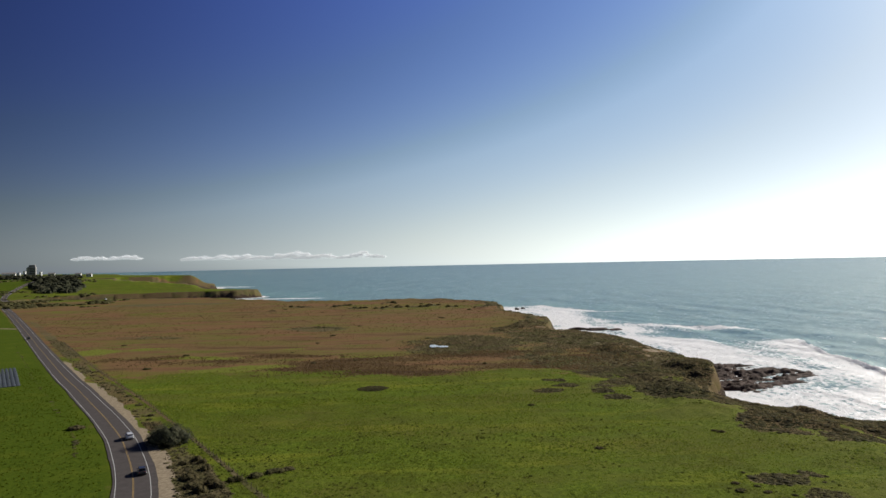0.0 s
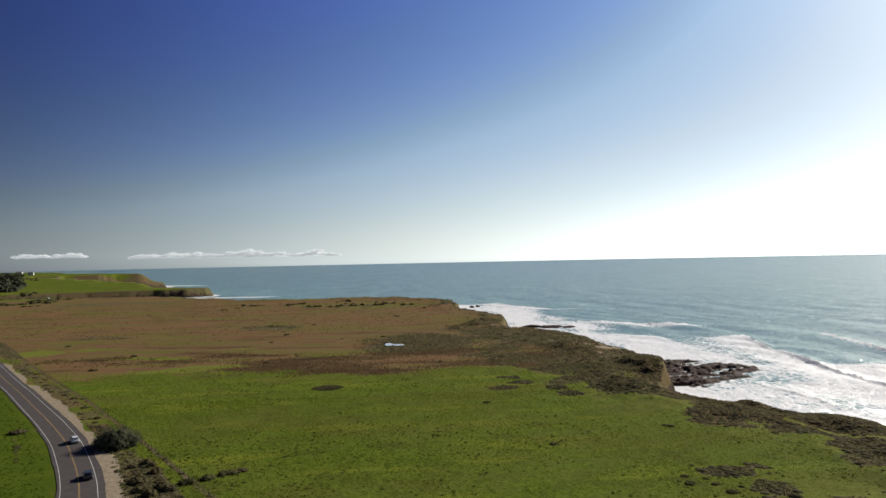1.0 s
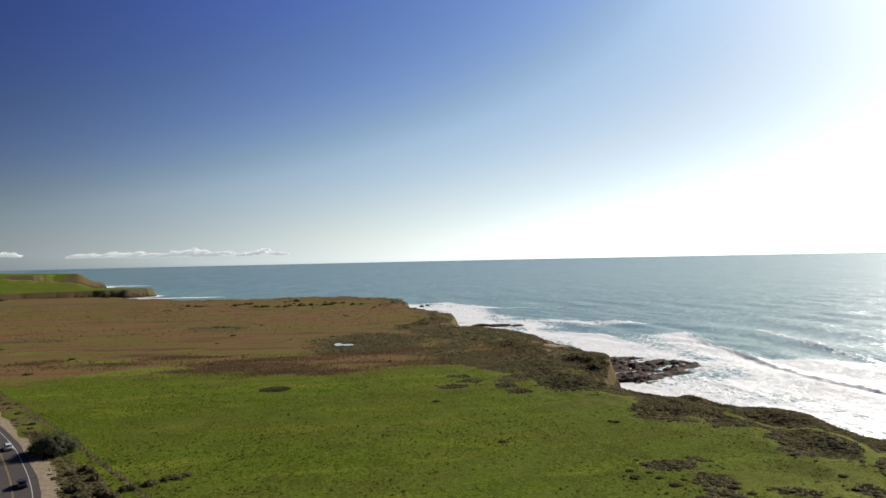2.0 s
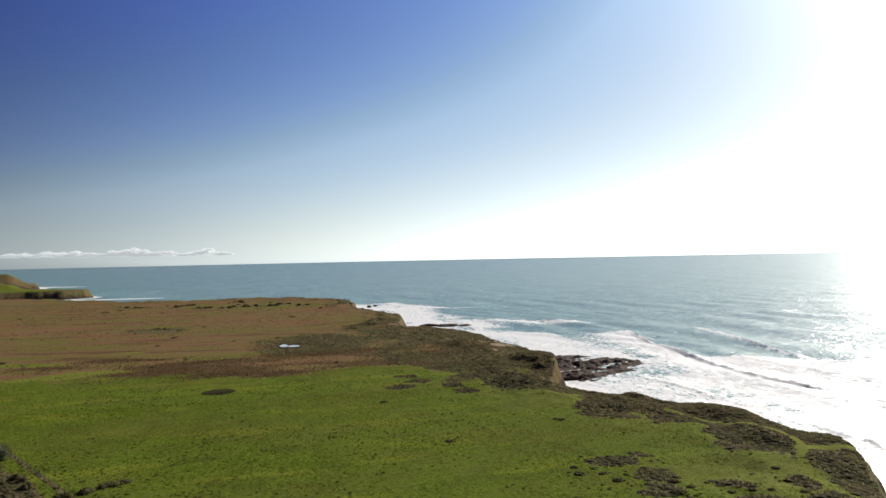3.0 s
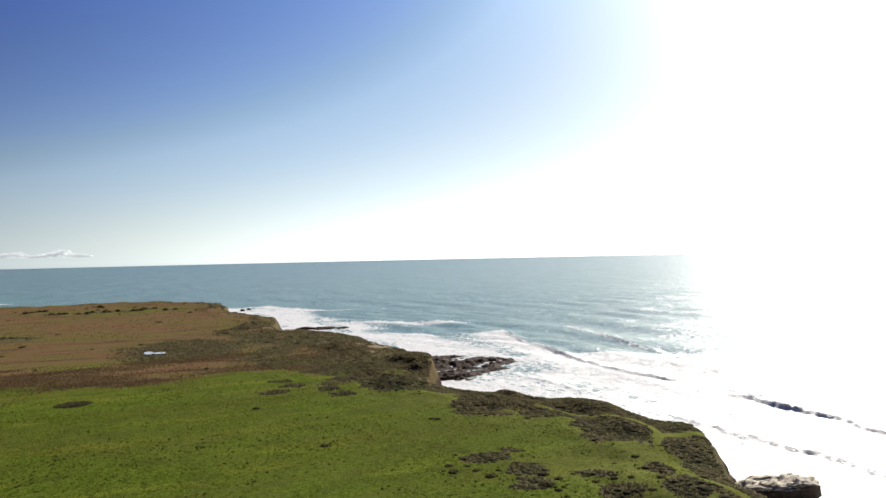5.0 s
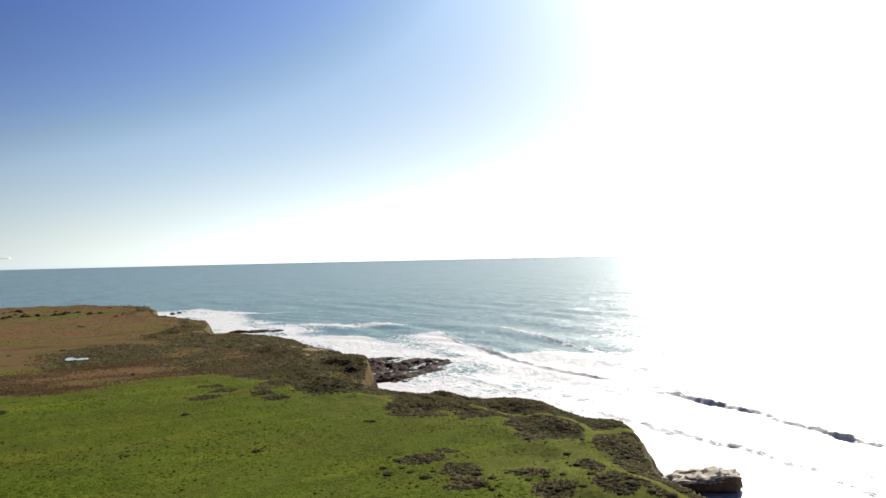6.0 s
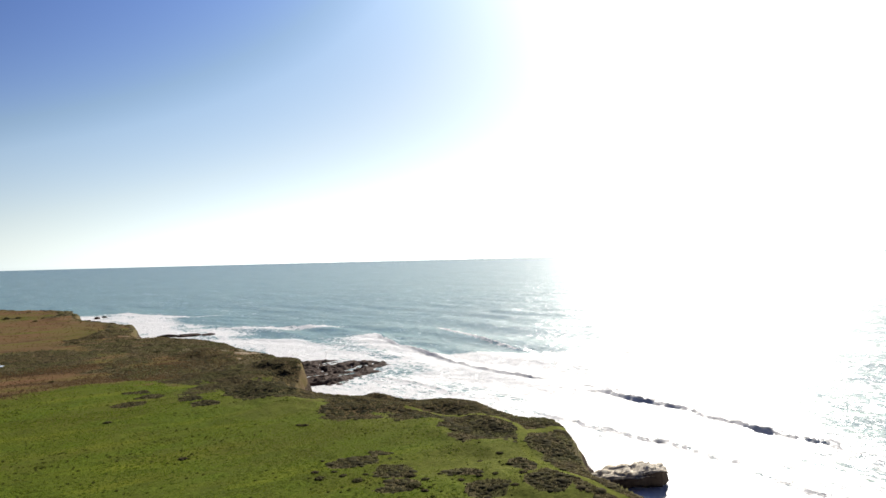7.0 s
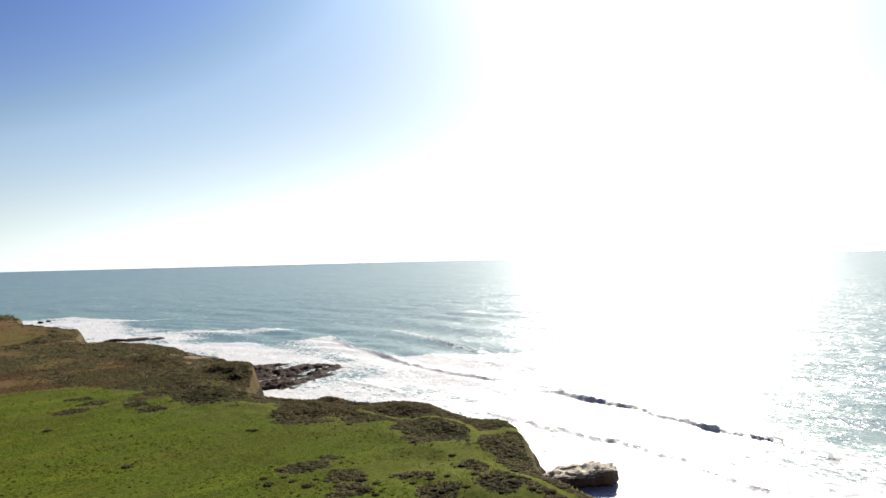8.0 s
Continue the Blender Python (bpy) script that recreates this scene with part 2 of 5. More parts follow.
def ground_material():
    n = Nodes("coastal_ground", 1.0, 0.02)
    a, b = n.layer("zone_a"), n.layer("zone_b")
    big, mid, fine, tiny = n.noise(0.012, 5), n.noise(0.09, 5), n.noise(0.9, 5), n.noise(4.0, 3)
    streak = n.noise(0.05, 6, 0.65, stretch=(0.35, 1.6, 1))
    green = n.ramp(fine, (0.36, (0.065, 0.094, 0.010)), (0.5, (0.090, 0.125, 0.012)), (0.64, (0.121, 0.161, 0.018)))
    green = n.mix(n.ramp(n.noise(0.035, 6, 0.65), (0.46, (0,)), (0.66, (0.55,))), green, (0.110, 0.112, 0.020))
    green = n.mix(n.ramp(mid, (0.50, (0,)), (0.64, (0.6,))), green, (0.067, 0.081, 0.013))
    green = n.mix(n.ramp(streak, (0.52, (0,)), (0.64, (0.55,))), green, (0.178, 0.190, 0.020))
    green = n.mix(n.ramp(n.noise(0.022, 7, 0.68, stretch=(0.6, 1.5, 1)), (0.47, (0,)), (0.62, (0.45,))), green, (0.104, 0.092, 0.023))
    dry = n.ramp(streak, (0.37, (0.094, 0.055, 0.027)), (0.46, (0.156, 0.096, 0.047)), (0.54, (0.163, 0.112, 0.047)), (0.62, (0.122, 0.118, 0.028)))
    dry = n.mix(n.ramp(fine, (0.44, (0,)), (0.62, (0.3,))), dry, (0.095, 0.069, 0.030))
    dry = n.mix(n.ramp(big, (0.47, (0,)), (0.58, (0.65,))), dry, (0.178, 0.094, 0.050))
    band = n.noise(0.02, 5, 0.6, stretch=(0.5, 2.2, 1))
    dry = n.mix(n.ramp(band, (0.50, (0,)), (0.62, (0.6,))), dry, (0.125, 0.124, 0.026))
    russet = n.ramp(streak, (0.38, (0.066, 0.042, 0.022)), (0.5, (0.096, 0.062, 0.030)), (0.62, (0.118, 0.084, 0.036)))
    scrub = n.ramp(fine, (0.38, (0.084, 0.067, 0.036)), (0.5, (0.118, 0.096, 0.050)), (0.62, (0.154, 0.128, 0.066)))
    scrub = n.mix(n.ramp(mid, (0.46, (0,)), (0.6, (0.7,))), scrub, (0.086, 0.092, 0.026))
    scrub = n.mix(n.ramp(big, (0.47, (0,)), (0.57, (0.5,))), scrub, (0.128, 0.080, 0.040))
    sand = n.ramp(fine, (0.36, (0.215, 0.172, 0.116)), (0.62, (0.325, 0.268, 0.185)))
    rock = n.ramp(n.noise(0.6, 8, 0.7, stretch=(0.4, 0.4, 3.0)), (0.38, (0.024, 0.018, 0.012)), (0.5, (0.058, 0.042, 0.029)), (0.62, (0.124, 0.092, 0.064)))
    lush = n.ramp(fine, (0.3, (0.100, 0.124, 0.018)), (0.7, (0.178, 0.186, 0.034)))
    wet = n.ramp(fine, (0.3, (0.03, 0.022, 0.018)), (0.7, (0.075, 0.055, 0.045)))

    def edge(mask, amount=0.9):
        """Breaks a soft mask up along the noise."""
        v = n.math("ADD", mask, n.math("MULTIPLY", n.math("SUBTRACT", n.mix(0.5, mid, fine), 0.5), amount))
        return n.ramp(v, (0.42, (0,)), (0.58, (1,)))
    crop = n.ramp(fine, (0.3, (0.042, 0.070, 0.006)), (0.7, (0.078, 0.108, 0.009)))
    crop = n.mix(n.ramp(mid, (0.5, (0,)), (0.7, (0.6,))), crop, (0.098, 0.118, 0.012))
    green = n.mix(n.layer("zone_c")[0], green, crop)
    c = n.mix(edge(a[0]), dry, green)
    c = n.mix(edge(n.layer("zone_c")[1], 1.2), c, russet)
    c = n.mix(n.math("MULTIPLY", n.layer("zone_c")[2], n.ramp(mid, (0.35, (0.35,)), (0.6, (1,)))), c, n.ramp(fine, (0.36, (0.105, 0.120, 0.024)), (0.64, (0.180, 0.190, 0.042))))
    c = n.mix(edge(b[2], 1.3), c, lush)
    c = n.mix(edge(a[1], 1.1), c, scrub)
    c = n.mix(edge(a[2], 0.5), c, sand)
    c = n.mix(edge(b[0], 0.4), c, rock)
    c = n.mix(edge(b[1], 0.3), c, wet)
    h = n.math("ADD", n.math("MULTIPLY", fine, 1.0), n.math("MULTIPLY", tiny, 0.5))
    return n.done(c, n.bump(h, 0.45, 0.4))


def sea_material():
    n = Nodes("sea_water", 0.2, 0.14)
    f = n.layer("zone_a")
    chop = n.noise(0.16, 6, 0.62, stretch=(1.6, 0.7, 1))
    ripple = n.noise(0.9, 5, 0.65, stretch=(1.5, 0.8, 1))
    lace = n.noise(0.30, 8, 0.72, stretch=(1.3, 0.75, 1))
    veins = n.t.nodes.new("ShaderNodeTexVoronoi")
    veins.feature = "DISTANCE_TO_EDGE"
    veins.inputs["Scale"].default_value = 0.22
    warp = n.t.nodes.new("ShaderNodeVectorMath")
    warp.operation = "MULTIPLY_ADD"
    warp.inputs[1].default_value = (6, 6, 0)
    nn = n.t.nodes.new("ShaderNodeTexNoise")
    nn.inputs["Scale"].default_value, nn.inputs["Detail"].default_value = 0.12, 4
    n.link(n.co, nn.inputs["Vector"])
    n.link(nn.outputs["Color"], warp.inputs[0])
    n.link(n.co, warp.inputs[2])
    n.link(warp.outputs[0], veins.inputs["Vector"])
    vein = n.ramp(veins.outputs["Distance"], (0.0, (1,)), (0.22, (0,)))
    v = n.math("ADD", f[0], n.math("MULTIPLY", n.math("SUBTRACT", lace, 0.5), 1.2))
    v = n.math("ADD", v, n.math("MULTIPLY", n.math("SUBTRACT", vein, 0.35), 0.28))
    torn = n.ramp(n.noise(0.34, 6, 0.72, stretch=(1.5, 0.55, 1)), (0.50, (0,)), (0.60, (1,)))
    v = n.math("SUBTRACT", v, n.math("MULTIPLY", n.math("MULTIPLY", torn, f[2]), 0.58))
    foam = n.ramp(v, (0.37, (0,)), (0.50, (0.55,)), (0.66, (1,)))
    deep = n.mix(f[1], (0.165, 0.305, 0.285), (0.195, 0.370, 0.325))
    deep = n.mix(n.ramp(chop, (0.35, (0,)), (0.7, (0.5,))), deep, (0.090, 0.200, 0.200))
    lanes = n.noise(0.030, 9, 0.78, stretch=(1.7, 0.8, 1))
    deep = n.mix(n.ramp(n.noise(0.012, 5, 0.6, stretch=(1.8, 0.5, 1)), (0.45, (0,)), (0.62, (0.45,))), deep, (0.080, 0.180, 0.186))
    white = n.ramp(lace, (0.3, (0.78, 0.78, 0.76)), (0.6, (0.94, 0.93, 0.90)))
    c = n.mix(foam, deep, white)
    # small wave facets, each tipped its own way, that flash in the sun one by one
    tip = None
    for size, lean in ((1.8, 0.15), (0.75, 0.16), (0.24, 0.10), (0.07, 0.05)):
        cell = n.t.nodes.new("ShaderNodeTexVoronoi")
        cell.inputs["Scale"].default_value = size
        squeeze = n.t.nodes.new("ShaderNodeMapping")
        squeeze.inputs["Scale"].default_value = (1.5, 0.75, 0.0)
        n.link(n.co, squeeze.inputs[0])
        n.link(squeeze.outputs[0], cell.inputs["Vector"])
        lean_by = n.t.nodes.new("ShaderNodeVectorMath")
        lean_by.operation = "MULTIPLY_ADD"
        n.link(cell.outputs["Color"], lean_by.inputs[0])
        lean_by.inputs[1].default_value = (2 * lean, 2 * lean, 0)
        lean_by.inputs[2].default_value = (-lean, -lean, 0)
        add = n.t.nodes.new("ShaderNodeVectorMath")
        n.link(lean_by.outputs[0], add.inputs[0])
        n.link(tip if tip else n.geo.outputs["Normal"], add.inputs[1])
        tip = add.outputs[0]
    unit = n.t.nodes.new("ShaderNodeVectorMath")
    unit.operation = "NORMALIZE"
    n.link(tip, unit.inputs[0])
    nrm = n.bump(chop, 0.8, 0.6)
    # wind lanes and chop that still show far out
    nrm = n.bump(lanes, 1.0, 2.0, nrm)
    nrm = n.bump(ripple, 0.9, 0.26, nrm)
    nrm = n.bump(n.noise(2.6, 3, 0.6), 0.8, 0.08, nrm)
    flash = n.bump(chop, 0.5, 0.5, unit.outputs[0])
    # lit water and foam below, and a wind-roughened mirror over it
    body = n.t.nodes.new("ShaderNodeBsdfDiffuse")
    n.link(c, body.inputs["Color"])
    n.link(nrm, body.inputs["Normal"])
    shine = n.t.nodes.new("ShaderNodeBsdfGlossy")
    gusts = n.mix(0.45, n.noise(0.60, 2, 0.6, stretch=(1.5, 0.35, 1)), n.noise(0.12, 3, 0.7, stretch=(1.5, 0.45, 1)))
    rough = n.ramp(n.mix(0.25, gusts, lanes), (0.46, (0.14,)), (0.54, (0.19,)), (0.60, (0.30,)))
    n.link(n.mix(foam, rough, (0.45, 0.45, 0.45)), shine.inputs["Roughness"])
    n.link(flash, shine.inputs["Normal"])
    # part of the surface is ruffled too finely to see its facets
    sheen = n.t.nodes.new("ShaderNodeBsdfGlossy")
    sheen.inputs["Roughness"].default_value = 0.36
    n.link(nrm, sheen.inputs["Normal"])
    mirror = n.t.nodes.new("ShaderNodeMixShader")
    mirror.inputs[0].default_value = 0.16
    n.link(shine.outputs[0], mirror.inputs[1])
    n.link(sheen.outputs[0], mirror.inputs[2])
    both = n.t.nodes.new("ShaderNodeMixShader")
    graze = n.t.nodes.new("ShaderNodeFresnel")
    graze.inputs["IOR"].default_value = 1.33
    n.link(nrm, graze.inputs["Normal"])
    gloss = n.math("ADD", n.math("MULTIPLY", graze.outputs[0], 0.45), 0.20)
    n.link(n.math("MULTIPLY", gloss, n.ramp(foam, (0, (1,)), (1, (0.4,)))), both.inputs[0])
    n.link(body.outputs[0], both.inputs[1])
    n.link(mirror.outputs[0], both.inputs[2])
    n.link(both.outputs[0], n.t.nodes["Material Output"].inputs[0])
    return n.mat


def rock_material():
    """Brown mudstone; upper faces coloured pale for their sunlit look as much as for crust."""
    n = Nodes("sea_rock_sunlit_top", 0.8, 0.3)
    f, g = n.noise(0.5, 7), n.noise(2.5, 5)
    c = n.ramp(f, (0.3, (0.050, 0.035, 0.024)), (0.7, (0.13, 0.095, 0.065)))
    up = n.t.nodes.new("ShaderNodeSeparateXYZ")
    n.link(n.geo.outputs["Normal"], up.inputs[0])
    # upward faces take the painted sunlit tone, broken up by noise
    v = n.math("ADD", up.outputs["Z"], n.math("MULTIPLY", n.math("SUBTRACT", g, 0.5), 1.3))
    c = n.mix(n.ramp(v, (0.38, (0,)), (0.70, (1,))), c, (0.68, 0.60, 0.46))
    return n.done(c, n.bump(g, 0.9, 0.3))


M_GROUND, M_SEA = ground_material(), sea_material()
M_ASPHALT = simple("asphalt", (0.058, 0.050, 0.046), (0.092, 0.080, 0.074), 0.5, 0.9, 0.15, 0.4, 0.01)
M_WHITE_LINE = simple("white_road_paint", (0.45, 0.45, 0.43), (0.72, 0.72, 0.69), 3.0, 0.7)
M_YELLOW_LINE = simple("yellow_road_paint", (0.26, 0.17, 0.06), (0.44, 0.30, 0.11), 3.0, 0.7)
M_DIRT = simple("pale_dirt", (0.26, 0.20, 0.14), (0.43, 0.35, 0.26), 0.6, 0.95, 0.1, 0.6, 0.08)
M_GRASS = leafy("meadow_grass", (0.092, 0.134, 0.012), (0.147, 0.205, 0.018), (0.275, 0.303, 0.033), 0.5, (0.130, 0.136, 0.023))
M_VERGE = leafy("roadside_grass", (0.045, 0.070, 0.005), (0.085, 0.110, 0.008), (0.150, 0.150, 0.020), 0.45, (0.070, 0.090, 0.008))
M_DRYGRASS = leafy("dry_grass", (0.135, 0.083, 0.042), (0.182, 0.116, 0.056), (0.160, 0.140, 0.044), 0.5, (0.135, 0.126, 0.034))
M_TUSSOCK = leafy("dark_tussocks", (0.070, 0.084, 0.015), (0.100, 0.112, 0.020), (0.120, 0.110, 0.030), 0.45)
M_RUSSET = leafy("russet_rushes", (0.104, 0.066, 0.034), (0.150, 0.096, 0.048), (0.150, 0.122, 0.050), 0.5)
M_SCRUB = leafy("coastal_scrub", (0.120, 0.098, 0.053), (0.154, 0.128, 0.067), (0.156, 0.146, 0.062), 0.5, (0.108, 0.122, 0.045), (0.086, 0.071, 0.041))
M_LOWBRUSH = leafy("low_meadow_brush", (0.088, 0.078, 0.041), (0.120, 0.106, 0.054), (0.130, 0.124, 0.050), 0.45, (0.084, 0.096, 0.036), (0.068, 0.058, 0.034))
M_SHRUB = leafy("shrub_leaves", (0.085, 0.082, 0.036), (0.145, 0.136, 0.056), (0.165, 0.138, 0.066), 0.45)
# leaf colour lifted and greyed to stand in for haze on the far hillside
M_TREE = leafy("tree_leaves", (0.070, 0.076, 0.048), (0.104, 0.108, 0.066), (0.120, 0.116, 0.072), 0.5)
M_BARK = simple("bark", (0.05, 0.035, 0.025), (0.12, 0.09, 0.065), 3.0, 0.9)
M_ROCK = rock_material()
M_REEF = simple("wet_reef_rock", (0.036, 0.024, 0.018), (0.135, 0.088, 0.066), 0.35, 0.85, 0.08, 0.9, 0.2)
M_WOOD = simple("weathered_wood", (0.06, 0.048, 0.038), (0.15, 0.12, 0.095), 4.0, 0.9)



def cloud_material():
    """Thick cloud lets the sun through; the far bank is a backdrop, with emission added for its sunlit brightness."""
    n = Nodes("cloud_white", 1.0, 0.0)
    n.done((0.86, 0.86, 0.86))
    n.bsdf.inputs["Emission Color"].default_value = (0.90, 0.95, 0.97, 1)
    n.bsdf.inputs["Emission Strength"].default_value = 0.62
    tr = n.t.nodes.new("ShaderNodeBsdfTranslucent")
    tr.inputs["Color"].default_value = (0.9, 0.9, 0.9, 1)
    mx = n.t.nodes.new("ShaderNodeMixShader")
    mx.inputs[0].default_value = 0.45
    n.link(n.bsdf.outputs[0], mx.inputs[1])
    n.link(tr.outputs[0], mx.inputs[2])
    clear = n.t.nodes.new("ShaderNodeBsdfTransparent")
    thin = n.t.nodes.new("ShaderNodeMixShader")
    thin.inputs[0].default_value = 0.87
    n.link(mx.outputs[0], thin.inputs[1])
    n.link(clear.outputs[0], thin.inputs[2])
    n.link(thin.outputs[0], n.t.nodes["Material Output"].inputs[0])
    return n.mat


M_CLOUD = cloud_material()
# ---------------------------------------------------------------- the plan
SEA = -11.0
COAST = spline([(20, -900), (55, -300), (80, -60), (96, 50), (105, 85), (107, 97), (110, 108), (117, 119.5), (128, 135.5), (134.5, 149),
                (129.5, 159), (129, 184), (122, 196), (112, 207), (114, 216), (104, 223), (95, 241), (105, 271), (114, 304), (113, 328),
                (108, 374), (103, 425), (86, 458), (71, 481), (82, 571), (71, 615), (55, 668), (59, 745), (46, 806), (-4, 876)], 4)
COAST_NORTH = spline([(-4, 876), (-60, 893), (-150, 884), (-262, 950), (-330, 1030), (-470, 1070), (-640, 1065), (-655, 1130),
                      (-470, 1225), (-372, 1245), (-350, 1300), (-480, 1400), (-700, 1500), (-800, 1600), (-640, 1770), (-600, 1830),
                      (-760, 2000), (-1100, 2400), (-1500, 3050), (-3000, 4700), (-3600, 6000)], 12)
COAST_ALL = np.vstack([COAST, COAST_NORTH[1:]])
LAND_RING = np.vstack([COAST_ALL, [(-9000, 6000), (-9000, -9000), (20, -9000)]])
ROAD = spline([(-72, -600), (-60, -200), (-50, 0), (-51, 60), (-56, 110), (-61, 134), (-65.8, 146.8), (-71.8, 159.6), (-78.3, 172), (-87.5, 188.6), (-97.3, 204.1),
               (-109.3, 222.2), (-122.2, 240.9), (-141.1, 268.5), (-160.5, 296), (-187, 335), (-241.4, 416), (-350.8, 580), (-462, 745), (-545, 868), (-610, 985), (-740, 1180), (-860, 1500), (-1000, 1900)], 3)
LEFT_RING = np.vstack([ROAD, [(-9000, 1900), (-9000, -600)]])
FENCE = spline([(-18, 105), (-30, 128), (-41.8, 147), (-59.3, 174.5), (-72, 194), (-83.3, 211), (-101, 237.7), (-127.6, 275.5), (-170, 336), (-240, 440)], 3)
MEADOW = np.array([(-205, 368), (-138, 291), (-113, 306), (-67, 309), (-36, 303), (-20, 288), (7, 291), (27, 303), (48, 288), (74, 268), (76, 236),
                   (84, 206), (93, 195), (100, 180), (105, 166), (106, 150), (113, 140), (105, 120), (100, 100), (80, 20), (60, -200), (-40, -400), (-53, 60), (-60, 134), (-115, 231)], float)
TRAIL = spline([(97, 60), (98, 84), (98.5, 96), (99.4, 111.7), (101, 120), (106.8, 132.9), (113.2, 140), (116.6, 148.6), (116, 157), (112.4, 165), (109, 175), (105, 186)], 3)
SPUR = spline([(113, 139.8), (118, 139.5), (126, 138.6)], 2)
# low dark patches of brush in the meadow: x, y, half width, half depth
PATCHES = [(68, 144, 6.4, 4.3), (72, 132.5, 4.6, 5.4), (83, 123, 3.1, 3), (82, 112.5, 5.5, 4), (68, 123, 5.1, 4), (97, 120, 2.8, 4.5), (108, 148, 7, 8),
           (102, 155, 2.8, 4.8), (104.5, 176, 7.6, 9.5), (90, 194, 9.3, 10), (110, 127, 4.1, 9), (92.5, 106.7, 4.4, 6), (76.5, 146.5, 2.3, 2.3),
           (76, 238, 11, 15), (56.4, 231, 4.8, 4.2), (53.4, 243, 4.1, 4.4), (45, 255.6, 4, 4), (36, 247, 5.3, 4), (41, 267, 3.5, 3.2), (-27, 257.6, 5.9, 5.5)]
# steep-sided brush-covered knolls along the cliff: x, y, half width, half depth, height
MOUNDS = [(104, 292, 13, 17, 2.3), (80, 240, 11, 11, 1.1), (108, 208, 5.5, 6, 1.5), (121, 182, 6, 17, 1.0), (94, 268, 9, 6, -1.2), (92, 345, 14, 22, 1.3), (110, 174, 4, 12, -0.6)]
# the inland edge of the brush along the cliff, closed round out at sea
SCRUB_RING = np.array([(30, 330), (41, 310), (53, 289), (61, 262), (73, 252), (65, 237), (69, 223), (78, 219), (81, 213), (87, 199), (94, 199), (79, 188), (82, 181.5),
                       (90, 182), (98, 184), (96, 175), (100, 169.5), (106, 165), (100, 158.5), (96, 143), (103, 138), (110, 137), (102, 124), (97, 113), (94, 100), (88, 60), (200, 60), (200, 480), (60, 480), (70, 400)], float)
# broad dark bands of brush farther out
BROAD = [(10, 388, 38, 52), (70, 405, 34, 60), (-198, 457, 24, 14), (-91, 498, 26, 13), (-340, 870, 90, 30)]
# dark russet strips of rushes between meadow and brown field
RUSSET = [(50, 318, 44, 22), (5, 335, 50, 16), (70, 330, 26, 30), (30, 345, 30, 14), (-20, 312, 60, 14), (-35, 297, 40, 9), (-5, 288, 18, 8), (-111, 336, 40, 12), (-50, 330, 30, 10), (38, 312, 52, 15), (20, 330, 40, 8), (-150, 352, 28, 7), (-75, 352, 26, 6), (30, 296, 30, 6)]
ROWS_FAR = [(-157, 762, 12, 14), (-119, 759, 5, 12), (-110, 776, 8, 12), (-90, 722, 10, 14), (-64, 714, 6, 10), (-51, 727, 9, 12), (-27, 729, 12, 14), (-63, 812, 8, 12), (-13, 743, 8, 12), (8, 717, 7, 9)]
YELLOW = [(-120, 352, 26, 5), (-40, 345, 22, 4), (-170, 400, 20, 6), (-84, 318, 19, 8), (-98, 312, 16, 6), (-192, 385, 14, 18), (-85, 379, 10, 5)]


def land_distance(x, y):
    """Metres inland from the cliff's edge; negative out at sea."""
    d = np.full(x.shape, 1e9)
    for line in (COAST, COAST_NORTH):
        d = np.minimum(d, distance(x, y, line))
    return np.where(inside(x, y, LAND_RING), d, -d)


def blobs(x, y, items, soft=0.35):
    out = np.zeros(x.shape)
    for cx, cy, a, b in items:
        r = np.hypot((x - cx) / a, (y - cy) / b)
        out = np.maximum(out, 1 - smooth(1 - soft, 1 + soft, r))
    return out


def russet_ground(x, y):
    xw, yw = x + 14 * fbm(x, y, 40, 4, 43), y + 16 * fbm(x, y, 40, 4, 47)
    return blobs(xw, yw, RUSSET, 0.9) * (0.74 + 0.7 * fbm(x * 0.5, y, 14, 3, 49))


def plateau(x, y):
    """Height of the coastal terrace without its edge."""
    r, az = np.hypot(x, y), np.degrees(np.arctan2(-x, y))
    z = 0.35 * fbm(x, y, 45, 3, 5) * smooth(4, 20, distance(x, y, ROAD))
    z += 3 * smooth(1110, 1190, y) * smooth(-300, -330, x) + 22 * smooth(1330, 1700, r) * smooth(18.6, 20, az)
    z += 60 * smooth(500, 2500, -x - 0.45 * y) 
    return z


